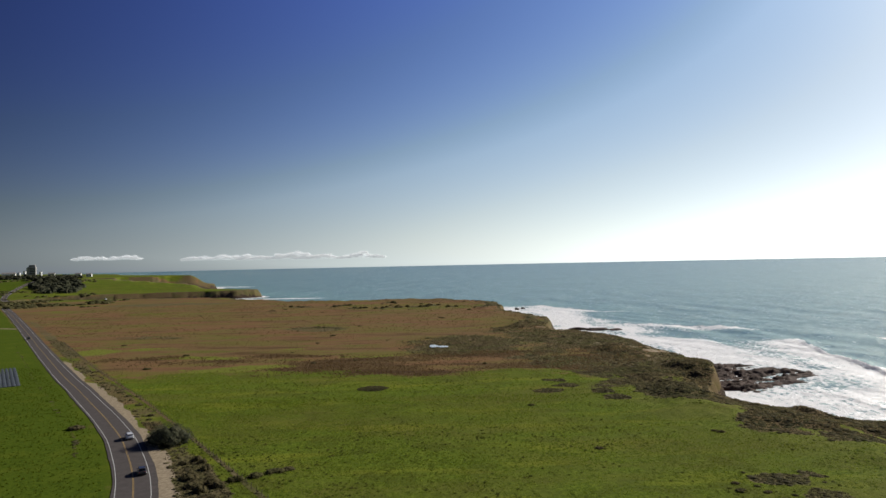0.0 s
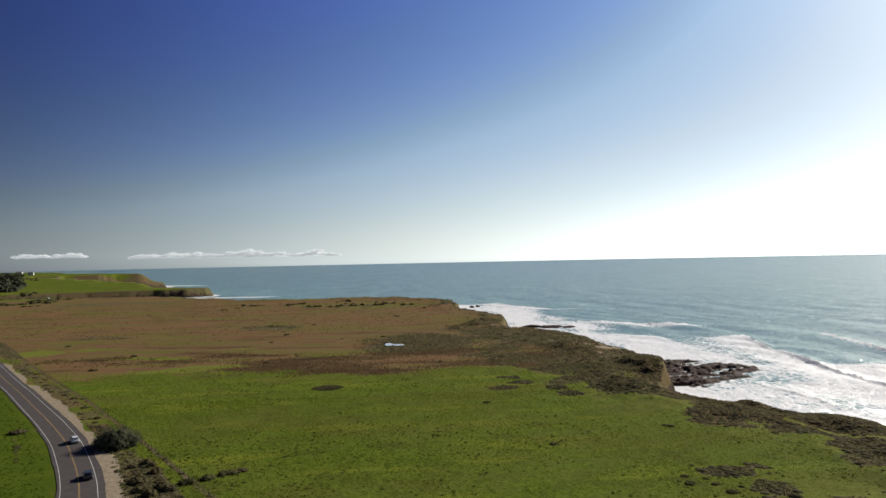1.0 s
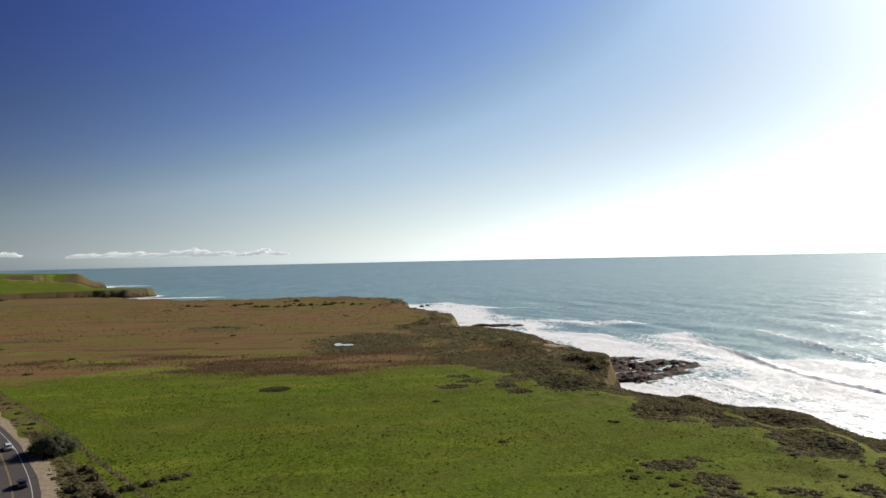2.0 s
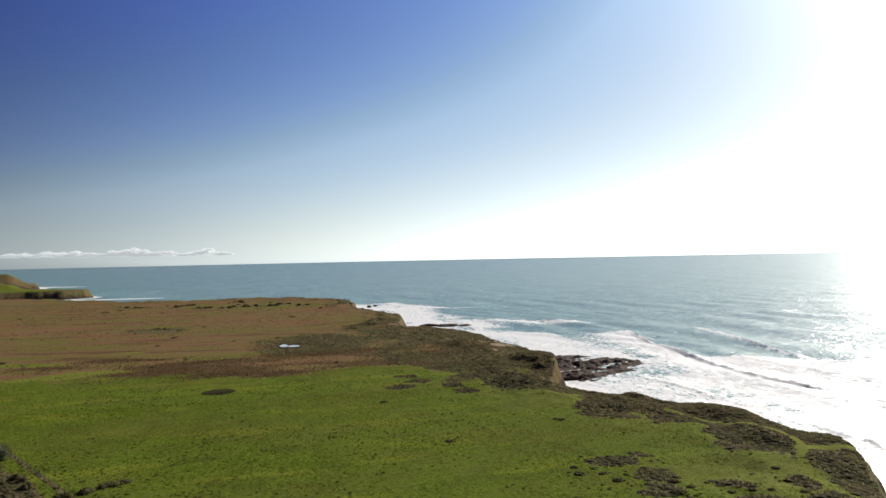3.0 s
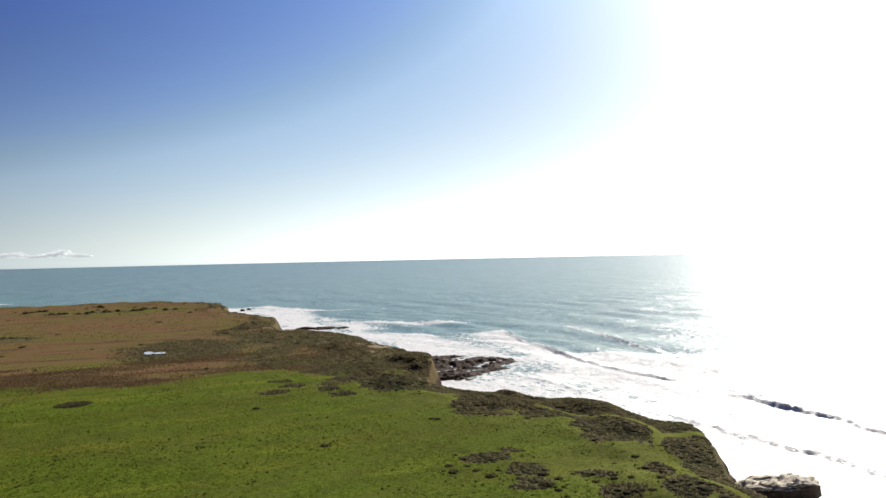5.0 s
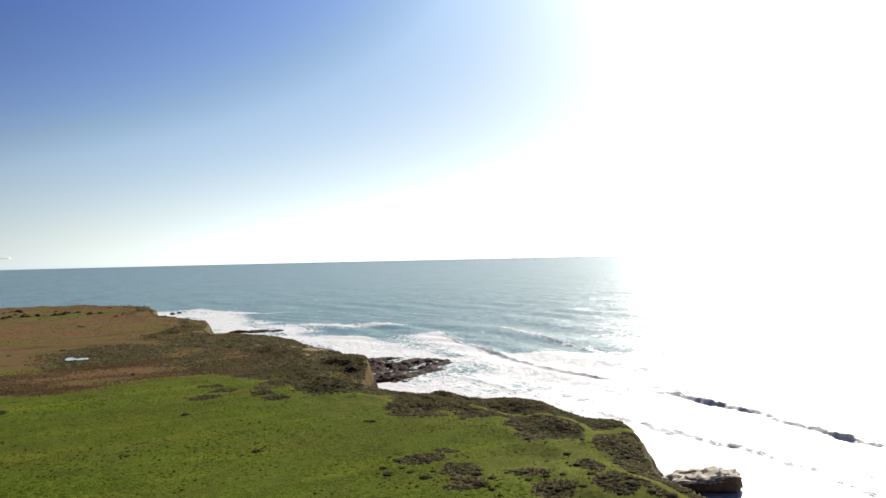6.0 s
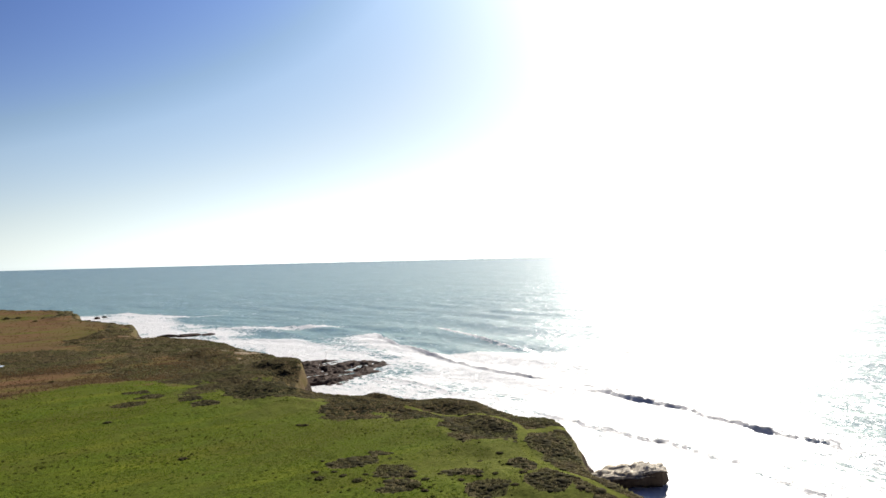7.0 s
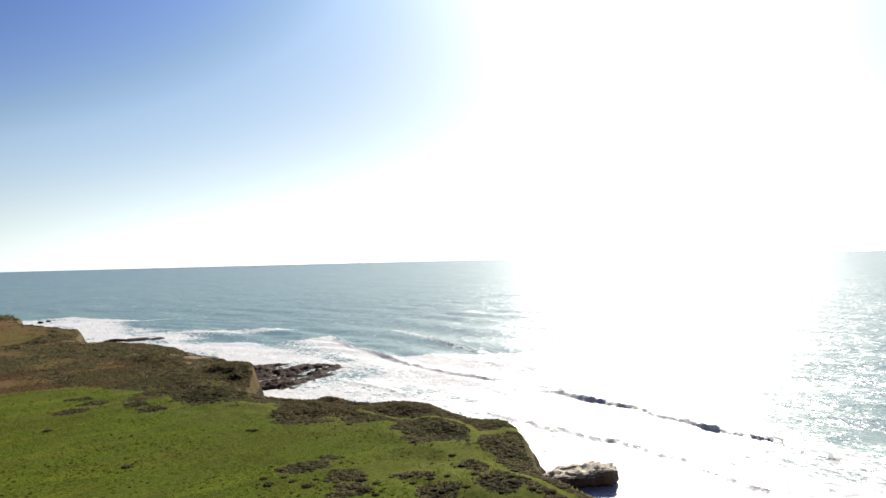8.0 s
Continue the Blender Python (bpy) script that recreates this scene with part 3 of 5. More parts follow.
def land(x, y, sd):
    top = plateau(x, y)
    r = np.hypot(x, y)
    k = smooth(900, 1300, r)
    ragged = fbm(x, y, 26, 4, 11) * (2.6 + 6 * k) + fbm(x, y, 5, 3, 23) * 1.1 * (1 - k)
    near = smooth(330, 230, y)
    s = sd + 1.5 - 4.6 * near + ragged * (1 - 0.45 * near) * smooth(60, 5, np.abs(sd))
    lip = (0.7 + 0.7 * fbm(x, y, 60, 2, 31)) * np.exp(-np.maximum(s, 0) / 7)
    gully = np.maximum(0, fbm(x, y, 18, 3, 41)) * 0.9 * np.exp(-np.maximum(s, 0) / 10)
    hummock = (1.7 * fbm(x, y, 20, 3, 57) + 1.4 * (0.35 - np.abs(fbm(x, y, 15, 3, 59))) + 0.3) * smooth(48, 18, s) * smooth(-1, 4, s) * (1 - k) * smooth(8, 16, distance(x, y, ROAD))
    mound = np.zeros(x.shape)
    for cx, cy, a, b, h in MOUNDS:
        d = np.hypot((x - cx) / a, (y - cy) / b) + 0.16 * fbm(x, y, 9, 3, 65)
        mound = mound + h * smooth(1.25, 0.5, d)
    z = top - lip - gully + hummock + mound * smooth(-1, 2, s)
    width = 5.0 + 2.5 * fbm(x, y, 30, 2, 51) + 4 * k
    t = np.clip(-s / width, 0, 1)
    ledge = t + 0.06 * np.sin(t * 19 + 2 * fbm(x, y, 12, 2, 61)) * (t > 0) * (t < 1)
    z = z * (1 - ledge) + (SEA - 1.2) * ledge
    z = np.where(s < -width, SEA - 1.2 - 0.06 * np.minimum(-s - width, 60), z)
    return z, s, t


def scars(x, y, s):
    """Bare pale soil that breaks through the brush near the cliff's edge, 0 to 1."""
    return smooth(0.30, 0.42, fbm(x * 0.8, y * 0.6, 11, 4, 105)) * smooth(44, 20, s) * (s > 2) * (y > 215) * (y < 480)


def brush(x, y, sd, s):
    """How much brush grows at a place, 0 to 1."""
    road = distance(x, y, ROAD)
    left = inside(x, y, LEFT_RING)
    wob = fbm(x, y, 22, 3, 71)
    rough = fbm(x, y, 9, 4, 77)
    band = (20 + 13 * fbm(x, y, 50, 2, 91)) * (1 + 1.3 * smooth(200, 330, y) * smooth(580, 420, y))
    clumps = fbm(x, y * 0.8, 17, 4, 97)
    out = (0.60 + 0.75 * clumps) * smooth(band + 12, band - 8, s + 7 * rough) * smooth(0.0, 2.0, s)
    out = np.maximum(out, 0.7 * smooth(7 + 4 * rough, 3, s) * smooth(0, 1.5, s))
    xw, yw = x + 2.2 * fbm(x, y, 5, 3, 33), y + 2.6 * fbm(x, y, 5, 3, 37)
    out = out * smooth(215, 260, y)
    ring = np.where(inside(xw, yw, SCRUB_RING), 1, -1) * distance(xw, yw, np.vstack([SCRUB_RING, SCRUB_RING[:1]]))
    out = np.maximum(out, smooth(-6, 6, ring + 8 * rough + 5 * clumps) * (0.80 + (0.5 + 0.5 * smooth(190, 230, y)) * clumps) * smooth(0.0, 1.5, s))
    out = out * (1 - scars(x, y, s))
    out = np.maximum(out, blobs(xw, yw, PATCHES, 0.25))
    xw, yw = x + 14 * fbm(x, y, 40, 4, 43), y + 16 * fbm(x, y, 40, 4, 47)
    out = np.maximum(out, blobs(xw, yw, BROAD, 0.5) * (0.70 + 0.5 * clumps))
    out = np.maximum(out, blobs(x + 4 * wob, y + 6 * rough, ROWS_FAR) * 0.85)
    verge = (~left) * smooth(6.5, 8.5, road) * smooth(1.5, -1.5, road - 14 - 5 * smooth(175, 150, y) - 3 * wob) * smooth(60, 130, y) * smooth(900, 500, y)
    out = np.maximum(out, (0.66 + 0.35 * clumps) * verge)
    out = np.maximum(out, 0.62 * np.exp(-(distance(x, y, FENCE) / 0.5) ** 2) * (y < 330))
    ditch = left * np.exp(-((road - 11 - wob) / 1.3) ** 2) * (y > 170)
    out = np.maximum(out, 0.42 * ditch)

    track = np.maximum(np.exp(-(distance(x, y, TRAIL) / 1.05) ** 4), np.exp(-(distance(x, y, SPUR) / 2.0) ** 4))
    return np.where(track > 0.4, 0, out), road, left, wob, rough, track


def build_ground():
    radii = np.r_[0.01, 1, 4, 10, 20, 35, 50, 65, 80, 92, np.geomspace(102, 1500, 345), np.geomspace(1520, 4950, 55)]
    az = np.r_[np.radians(np.linspace(-37, 76, 900)), np.radians(np.linspace(76.6, 322.4, 150))]
    x, y, faces = polar(radii, az)
    sd = land_distance(x, y)
    z, s, t = land(x, y, sd)
    me = mesh_from("ground", np.column_stack([x, y, z]), faces)
    scrub, road, left, wob, rough, track = brush(x, y, sd, s)
    r0 = np.hypot(x, y)
    scrub = np.maximum(scrub, 1.0 * np.exp(-(distance(x, y, FENCE) / 0.8) ** 2))
    scrub = np.maximum(scrub, 0.9 * smooth(4.5, 2.5, s) * (~left) * (track < 0.4))
    # beyond the cove the cliff is grown over, but for its rocky points
    points = np.maximum(smooth(60, 25, np.hypot(x + 380, y - 1235)), smooth(90, 40, np.hypot(x + 620, y - 1790)))
    grown = smooth(1000, 1100, r0) * (1 - points)
    scrub = np.maximum(scrub, grown * smooth(0.02, 0.2, t))
    r = np.hypot(x, y)
    soft = distance(x, y, np.vstack([MEADOW, MEADOW[:1]]))
    meadow = 0.5 + np.where(inside(x, y, MEADOW), 0.5, -0.5) * smooth(0, 24, soft) + (0.30 * rough + 0.30 * fbm(x * 0.4, y, 16, 3, 83)) * smooth(26, 16, soft)
    meadow = np.maximum(meadow, left * (1 - 0.3 * smooth(500, 1000, r)) * (0.60 + 0.40 * smooth(5.5, 8, road + 1.5 * wob)))
    meadow = np.maximum(meadow, 0.5 * smooth(0.0, 0.4, fbm(x * 0.5, y * 1.2, 70, 4, 81)))
    coast_green = smooth(70, 35, s) * smooth(4, 7, s) * smooth(330, 250, y) * (~left)
    meadow = np.maximum(meadow, coast_green * (0.78 + 0.4 * wob))
    far = smooth(1080, 1180, r)
    meadow = np.maximum(meadow, far * (sd > 4) * (0.82 + 0.3 * fbm(x, y, 160, 2, 12)))
    lush = np.maximum(track, blobs(x + 14 * rough, y + 10 * wob, YELLOW, 0.8) * (0.80 + 0.6 * rough))
    dirt = (~left) * smooth(8.6, 6.8, road - 2.4 * wob - 1.6 * fbm(x, y, 7, 2, 15)) * smooth(90, 140, y) * smooth(390, 310, y)
    bare = 0.62 * scars(x, y, s)
    add_layer(me, "zone_a", (meadow, scrub, np.maximum(dirt, bare)))
    add_layer(me, "zone_b", (smooth(0.18, 0.55, t + 0.3 * rough) * (1 - grown), smooth(SEA + 1.8, SEA + 0.4, z) * 0.9, lush))
    add_layer(me, "zone_c", (left * 1.0, russet_ground(x, y) * 1.0, 0.75 * smooth(52, 20, s) * (s > 3) * smooth(290, 230, y)))
    me.materials.append(M_GROUND)
    return tagged(new("ground", me), "grassy coastal terrace with brown brush and eroded cliffs", "ground", kind="structure")


ground = build_ground()


# the white water between the shore and the outermost breaker
SURF_RING = np.array([(115, 445), (164, 438), (202, 372), (221, 343), (254, 330), (292, 312), (284, 268), (252, 205), (232, 150), (214, 105), (205, 60), (60, 60), (70, 300)], float)
BREAKERS = [([(236, 472), (217, 393), (212, 349), (202, 268), (207, 240)], 1.6, 40, 3), ([(292, 470), (272, 376), (264, 328)], 1.1, 3, 4),
            ([(207, 205), (208, 167), (203, 151), (203, 121), (198, 95)], 1.95, 30, 5), ([(163, 190), (165, 152), (168, 139), (166, 117), (157, 85)], 1.25, 26, 6),
            ([(246, 312), (250, 290), (262, 274)], 1.3, 16, 7), ([(210, 228), (213, 196)], 1.2, 14, 8), ([(152, 300), (158, 262), (160, 236)], 0.7, 24, 12),
            ([(122, 875), (130, 832), (163, 759), (235, 745)], 1.5, 36, 9), ([(143, 614), (204, 577), (248, 540)], 1.4, 45, 10), ([(294, 300), (297, 262)], 0.9, 12, 11)]


def swell(x, y, sd):
    """Height of the sea, and how white it is."""
    off = np.maximum(-sd, 0)
    r = np.hypot(x, y)
    fade = 1 - 0.8 * smooth(450, 1400, r) - 0.2 * smooth(1500, 3200, r)
    u = x + 0.10 * y + 9 * fbm(x, y, 140, 3, 7)
    calm = smooth(-0.25, 0.35, fbm(x * 0.8, y * 1.6, 120, 3, 29))
    z = 0.9 * np.sin(u / 8.5 + 2.6 * fbm(x, y, 90, 2, 9)) * smooth(40, 120, off) * fade * calm
    z += 0.3 * np.sin((u + 0.35 * y) / 4.3 + 2 * fbm(x, y, 50, 2, 39)) * smooth(30, 90, off) * fade * (1 - calm)
    z += 0.25 * fbm(x, y, 6, 3, 19) * fade
    white, crest, faces = np.zeros(x.shape), np.zeros(x.shape), np.zeros(x.shape)
    # breakers: crest line in plan, height, trail of foam behind
    for line, high, tail, sd_ in BREAKERS:
        line = np.array(line, float)[::-1]
        c = np.interp(y, line[:, 1], line[:, 0]) + 3.0 * fbm(y, y * 0, 34, 3, sd_) + 1.6 * fbm(y, y * 0, 7, 3, sd_ + 40)
        y0, y1 = line[0, 1], line[-1, 1]
        run = smooth(y0 - 12, y0 + 12, y) * smooth(y1 + 12, y1 - 12, y)
        d = x - c
        patchy = 0.66 + 0.34 * smooth(-0.4, 0.2, fbm(y, y * 0, 26, 3, sd_ + 80))
        lumps = 0.85 + 0.7 * fbm(x, y, 1.9, 3, sd_ + 90)
        ridge = np.where(d > 0, np.exp(-(d / 5.0) ** 2), np.exp(-(d / 1.3) ** 2)) * run
        z += 0.80 * high * ridge * patchy * lumps
        face = np.exp(-((d + 0.5) / 0.7) ** 2) * run * patchy
        white = np.maximum(white, run * smooth(1.6, 0.2, d) * np.exp(np.minimum(d, 0) / tail))
        faces = np.maximum(faces, face * lumps)
        crest = np.maximum(crest, ridge)
    return z, white, crest, faces


def build_sea():
    radii = np.r_[0.01, 30, 60, 85, np.geomspace(100, 480, 360), np.geomspace(486, 1400, 130), np.geomspace(1420, 4960, 90)]
    az = np.r_[np.radians(np.linspace(-37, 76, 760)), np.radians(np.linspace(76.6, 322.4, 120))]
    x, y, faces = polar(radii, az)
    r = np.hypot(x, y)
    sd = land_distance(x, y)
    off = -sd
    z, white, crest, shaded_face = swell(x, y, sd)
    wash = 1.0 * smooth(125, 45, off + 26 * fbm(x, y, 40, 3, 3)) * smooth(900, 820, y)
    xw, yw = x + 12 * fbm(x, y, 34, 4, 14), y + 16 * fbm(x, y, 34, 4, 16)
    surf = np.where(inside(xw, yw, SURF_RING), 1, -1) * distance(xw, yw, np.vstack([SURF_RING, SURF_RING[:1]]))
    near = 0.98 * smooth(-6, 10, surf)
    holes = 0.46 * smooth(0.05, 0.5, fbm(x * 1.6, y * 0.6, 30, 4, 24))
    streaks = 0.22 * smooth(0.1, 0.5, fbm(x * 2.2, y * 0.45, 60, 4, 34)) * smooth(480, 260, x)
    far_surf = 0.85 * smooth(40, 8, off + 14 * fbm(x, y, 60, 2, 44)) * (y > 860)
    line = np.maximum(np.exp(-((y - 1195 + 0.12 * (x + 280)) / 14) ** 2) * smooth(-420, -370, x) * smooth(-180, -230, x),
                      np.exp(-((y - 1900 + 0.3 * (x + 560)) / 26) ** 2) * smooth(-720, -650, x) * smooth(-460, -560, x)) * 0.9
    reef = blobs(x, y, [(148, 335, 34, 42)], 0.5)
    foam = np.maximum.reduce([wash - holes, near - holes, white, far_surf, line, streaks])
    # less foam on the breakers' shoreward faces paints in their shade
    foam = foam * (1 - 0.46 * reef) - 0.25 * shaded_face
    # torn, lacy places in the wash, long along the waves
    fleck = smooth(0.02, 0.40, fbm(x * 1.1, y * 0.55, 42, 4, 54)) * smooth(10, 30, off)
    # the open sea lifts with distance to meet the horizon, as far as the view reaches
    rise = 33.0 * (np.maximum(r - 1500, 0) / 3460) ** 2
    # no water lies far inland
    wetted = off > -70
    faces = faces[wetted[faces].any(1)]
    own = np.unique(faces)
    index = np.zeros(len(x), np.int64)
    index[own] = np.arange(len(own))
    x, y, z, off, rise, foam, crest, fleck, faces = x[own], y[own], z[own], off[own], rise[own], foam[own], crest[own], fleck[own], index[faces]
    me = mesh_from("sea", np.column_stack([x, y, SEA + z * smooth(-6, 10, off) + rise]), faces)
    add_layer(me, "zone_a", (np.clip(foam, 0, 1), np.clip(0.9 * smooth(220, 40, off) + 0.6 * crest, 0, 1), fleck))
    me.materials.append(M_SEA)
    return tagged(new("sea", me), "blue-green ocean with white breaking surf", "water", kind="structure")


sea = build_sea()


def ground_z(x, y):
    x, y = np.atleast_1d(np.asarray(x, float)), np.atleast_1d(np.asarray(y, float))
    return land(x, y, land_distance(x, y))[0]


# ---------------------------------------------------------------- road
def ribbon(line, left, right, lift, wobble=0.0, seed=0):
    """A strip along a line, between two offsets to its right, lying on the ground."""
    line = np.asarray(line, float)
    way = np.gradient(line, axis=0)
    way /= np.hypot(way[:, 0], way[:, 1])[:, None]
    right_way = np.column_stack([way[:, 1], -way[:, 0]])
    cols = max(2, int(abs(right - left) / 1.5) + 1)
    offs = np.linspace(left, right, cols)
    rows = []
    for i, o in enumerate(offs):
        w = wobble * fbm(line[:, 0], line[:, 1] + 50 * i, 6, 2, seed) * (i in (0, cols - 1))
        q = line + right_way * (o + w)[:, None] if wobble else line + right_way * o
        rows.append(np.column_stack([q, plateau(q[:, 0], q[:, 1]) + lift]))
    n = len(line)
    verts = np.vstack(rows)
    # edge skirts give the strip its thickness
    verts = np.vstack([rows[0] - (0, 0, 0.25), verts, rows[-1] - (0, 0, 0.25)])
    i = np.arange(n - 1)[None, :] + n * np.arange(cols + 1)[:, None]
    faces = np.stack([i, i + n, i + n + 1, i + 1], -1).reshape(-1, 4)
    return verts, faces[:, ::-1]


def strip(name, line, left, right, lift, mat, parent=None, label="", wobble=0.0, seed=0):
    me = mesh_from(name, *ribbon(line, left, right, lift, wobble, seed), False)
    me.materials.append(mat)
    ob = new(name, me)
    ob.parent = parent
    return tagged(ob, label)


road = strip("road", ROAD, -4.2, 4.9, 0.10, M_ASPHALT, wobble=0.25, seed=4)
tagged(road, "two-lane asphalt coast road with painted lines", "road", kind="structure")
strip("edge_line", ROAD, -3.51, -3.39, 0.115, M_WHITE_LINE, road, "white edge line")
strip("edge_line", ROAD, 3.34, 3.46, 0.115, M_WHITE_LINE, road, "white edge line")
strip("centre_line", ROAD, -0.15, -0.05, 0.115, M_YELLOW_LINE, road, "yellow centre line")
strip("centre_line", ROAD, 0.05, 0.15, 0.115, M_YELLOW_LINE, road, "yellow centre line")

# ---------------------------------------------------------------- grass and brush
rng = np.random.default_rng(7)


def stuff(name, verts, faces, mat, label, category, smooth_faces=False):
    me = mesh_from(name, verts, faces, smooth_faces)
    me.materials.append(mat)
    return tagged(new(name, me), label, category, kind="stuff")


def tufts(p, z, high, wide, blades):
    """Grass tufts: a few leaning blades, each a tapered triangle, round every place."""
    n = len(p)
    a = rng.uniform(0, 2 * np.pi, (n, blades))
    lean = rng.uniform(0.2, 0.7, (n, blades)) * high[:, None]
    off = rng.uniform(0, 0.45, (n, blades)) * wide[:, None]
    bx, by = p[:, :1] + np.cos(a) * off, p[:, 1:] + np.sin(a) * off
    w = wide[:, None] * rng.uniform(0.25, 0.5, (n, blades))
    dx, dy = -np.sin(a) * w, np.cos(a) * w
    zz = np.repeat(z[:, None], blades, 1)
    tip = high[:, None] * rng.uniform(0.6, 1.2, (n, blades))
    v = np.stack([np.stack([bx - dx, by - dy, zz - 0.08], -1), np.stack([bx + dx, by + dy, zz - 0.08], -1),
                  np.stack([bx + np.cos(a) * lean, by + np.sin(a) * lean, zz + tip], -1)], 2).reshape(-1, 3)
    return v, np.arange(len(v)).reshape(-1, 3)


def domes(p, z, radius, high, sides=6):
    """Low, uneven cushions of twigs and leaves: two jagged rings and a top each."""
    n = len(p)
    a = np.arange(sides) * 2 * np.pi / sides + rng.uniform(0, 6, (n, 1))
    rows = []
    for frac, lift, jag in ((1.0, -0.12, 0.35), (0.72, 0.72, 0.3)):
        r = radius[:, None] * frac * (1 + rng.uniform(-jag, jag, (n, sides)))
        h = z[:, None] + high[:, None] * (lift + rng.uniform(-0.2, 0.25, (n, sides)) * (lift > 0)) - 0.1 * (lift < 0)
        rows.append(np.stack([p[:, :1] + r * np.cos(a), p[:, 1:] + r * np.sin(a), h], -1))
    top = np.column_stack([p + rng.uniform(-0.2, 0.2, (n, 2)) * radius[:, None], z + high * rng.uniform(0.85, 1.15, n)])[:, None]
    v = np.concatenate([*rows, top], 1)
    k = 2 * sides + 1
    f = []
    for i in range(sides):
        j = (i + 1) % sides
        f += [(i, j, sides + j), (i, sides + j, sides + i), (sides + i, sides + j, 2 * sides)]
    f = np.array(f)[None] + k * np.arange(n)[:, None, None]
    return v.reshape(-1, 3), f.reshape(-1, 3)


def scatter(n, x0, x1, y0, y1):
    return np.column_stack([rng.uniform(x0, x1, n), rng.uniform(y0, y1, n)])


def in_view(p):
    az = np.degrees(np.arctan2(p[:, 0], p[:, 1]))
    return (az > -36) & (az < 72)


def grow_meadow():
    near = scatter(95000, -100, 108, 108, 240)
    far = scatter(30000, -190, 80, 230, 372)
    p = np.vstack([near, far])
    size = np.r_[np.full(len(near), 1.0), np.full(len(far), 1.5)]
    patch = fbm(p[:, 0], p[:, 1], 7, 3, 201)
    sd = land_distance(p[:, 0], p[:, 1])
    zz, s, _ = land(p[:, 0], p[:, 1], sd)
    scrub, road, left, *_ = brush(p[:, 0], p[:, 1], sd, s)
    thin = rng.uniform(0, 1, len(p)) > 0.65 * smooth(52, 20, s)
    keep = thin & in_view(p) & inside(p[:, 0], p[:, 1], MEADOW) & (scrub < 0.35) & (s > 4) & (road > 13) & (patch > -0.5 + rng.uniform(-0.2, 0.4, len(p)))
    p, zz, size = p[keep], zz[keep], size[keep]
    high = size * rng.uniform(0.05, 0.14, len(p)) * (1 + 0.6 * fbm(p[:, 0], p[:, 1], 15, 2, 207))
    v, f = tufts(p, zz, high, size * rng.uniform(0.2, 0.5, len(p)), 4)
    clump = (rng.uniform(0, 1, len(p)) < 0.12) & (fbm(p[:, 0], p[:, 1], 12, 3, 209) > -0.25)
    rad = size[clump] * rng.uniform(0.25, 0.6, clump.sum())
    dv, df = domes(p[clump], zz[clump], rad, rad * rng.uniform(0.05, 0.13, len(rad)))
    return stuff("meadow_grass", np.vstack([v, dv]), np.vstack([f, df + len(v)]), M_GRASS, "bright green winter grass of the coastal meadow", "grass")


def grow_tussocks():
    """Darker tufts dotted over the meadow, thicker in some parts than in others."""
    p = scatter(11000, -70, 104, 104, 275)
    sd = land_distance(p[:, 0], p[:, 1])
    zz, s, _ = land(p[:, 0], p[:, 1], sd)
    scrub, road, *_ = brush(p[:, 0], p[:, 1], sd, s)
    keep = in_view(p) & inside(p[:, 0], p[:, 1], MEADOW) & (scrub < 0.3) & (road > 16) & (s > 5) & (fbm(p[:, 0], p[:, 1], 26, 3, 215) + 0.7 * fbm(p[:, 0], p[:, 1], 6, 2, 217) > rng.uniform(-0.2, 1.0, len(p)))
    p, zz = p[keep], zz[keep]
    rad = rng.uniform(0.16, 0.46, len(p)) * rng.uniform(0.7, 1.3, len(p))
    v, f = domes(p, zz, rad, rad * rng.uniform(0.15, 0.32, len(p)), 7)
    tv, tf = tufts(p, zz, rad * 0.7, rad, 5)
    return stuff("tussocks", np.vstack([v, tv]), np.vstack([f, tf + len(v)]), M_TUSSOCK, "dark green tussocks dotted over the meadow", "grass")


def grow_verge():
    p = scatter(14000, -200, -60, 118, 330)
    road = distance(p[:, 0], p[:, 1], ROAD)
    left = inside(p[:, 0], p[:, 1], LEFT_RING)
    keep = left & (road > 6.0) & in_view(p)
    p = p[keep]
    return stuff("verge_grass", *tufts(p, plateau(p[:, 0], p[:, 1]), rng.uniform(0.12, 0.35, len(p)), rng.uniform(0.25, 0.6, len(p)), 4),
                 M_VERGE, "green grass beside the road", "grass")


def grow_dry():
    p = np.vstack([scatter(16000, -230, 110, 285, 480), scatter(14000, -400, 90, 460, 880)])
    size = np.r_[np.full(16000, 1.0), np.full(14000, 1.9)]
    sd = land_distance(p[:, 0], p[:, 1])
    zz, s, _ = land(p[:, 0], p[:, 1], sd)
    scrub, road, left, *_ = brush(p[:, 0], p[:, 1], sd, s)
    keep = in_view(p) & ~inside(p[:, 0], p[:, 1], MEADOW) & (scrub < 0.5) & (s > 4) & (road > 14) & ~left & (fbm(p[:, 0], p[:, 1], 16, 3, 211) > rng.uniform(-0.5, 0.35, len(p)))
    p, zz, size = p[keep], zz[keep], size[keep]
    return stuff("dry_grass", *tufts(p, zz, size * rng.uniform(0.08, 0.2, len(p)), size * rng.uniform(0.4, 0.9, len(p)), 4), M_DRYGRASS,
                 "brown dry grass and rushes on the terrace", "grass")


def grow_rushes():
    p = scatter(36000, -190, 92, 272, 372)
    keep = in_view(p) & (russet_ground(p[:, 0], p[:, 1]) > rng.uniform(0.15, 0.95, len(p))) & (distance(p[:, 0], p[:, 1], ROAD) > 16)
    p = p[keep]
    return stuff("rushes", *tufts(p, ground_z(p[:, 0], p[:, 1]), rng.uniform(0.15, 0.4, len(p)), rng.uniform(0.4, 0.9, len(p)), 4), M_RUSSET,
                 "dark russet rushes at the edge of the meadow", "rushes")


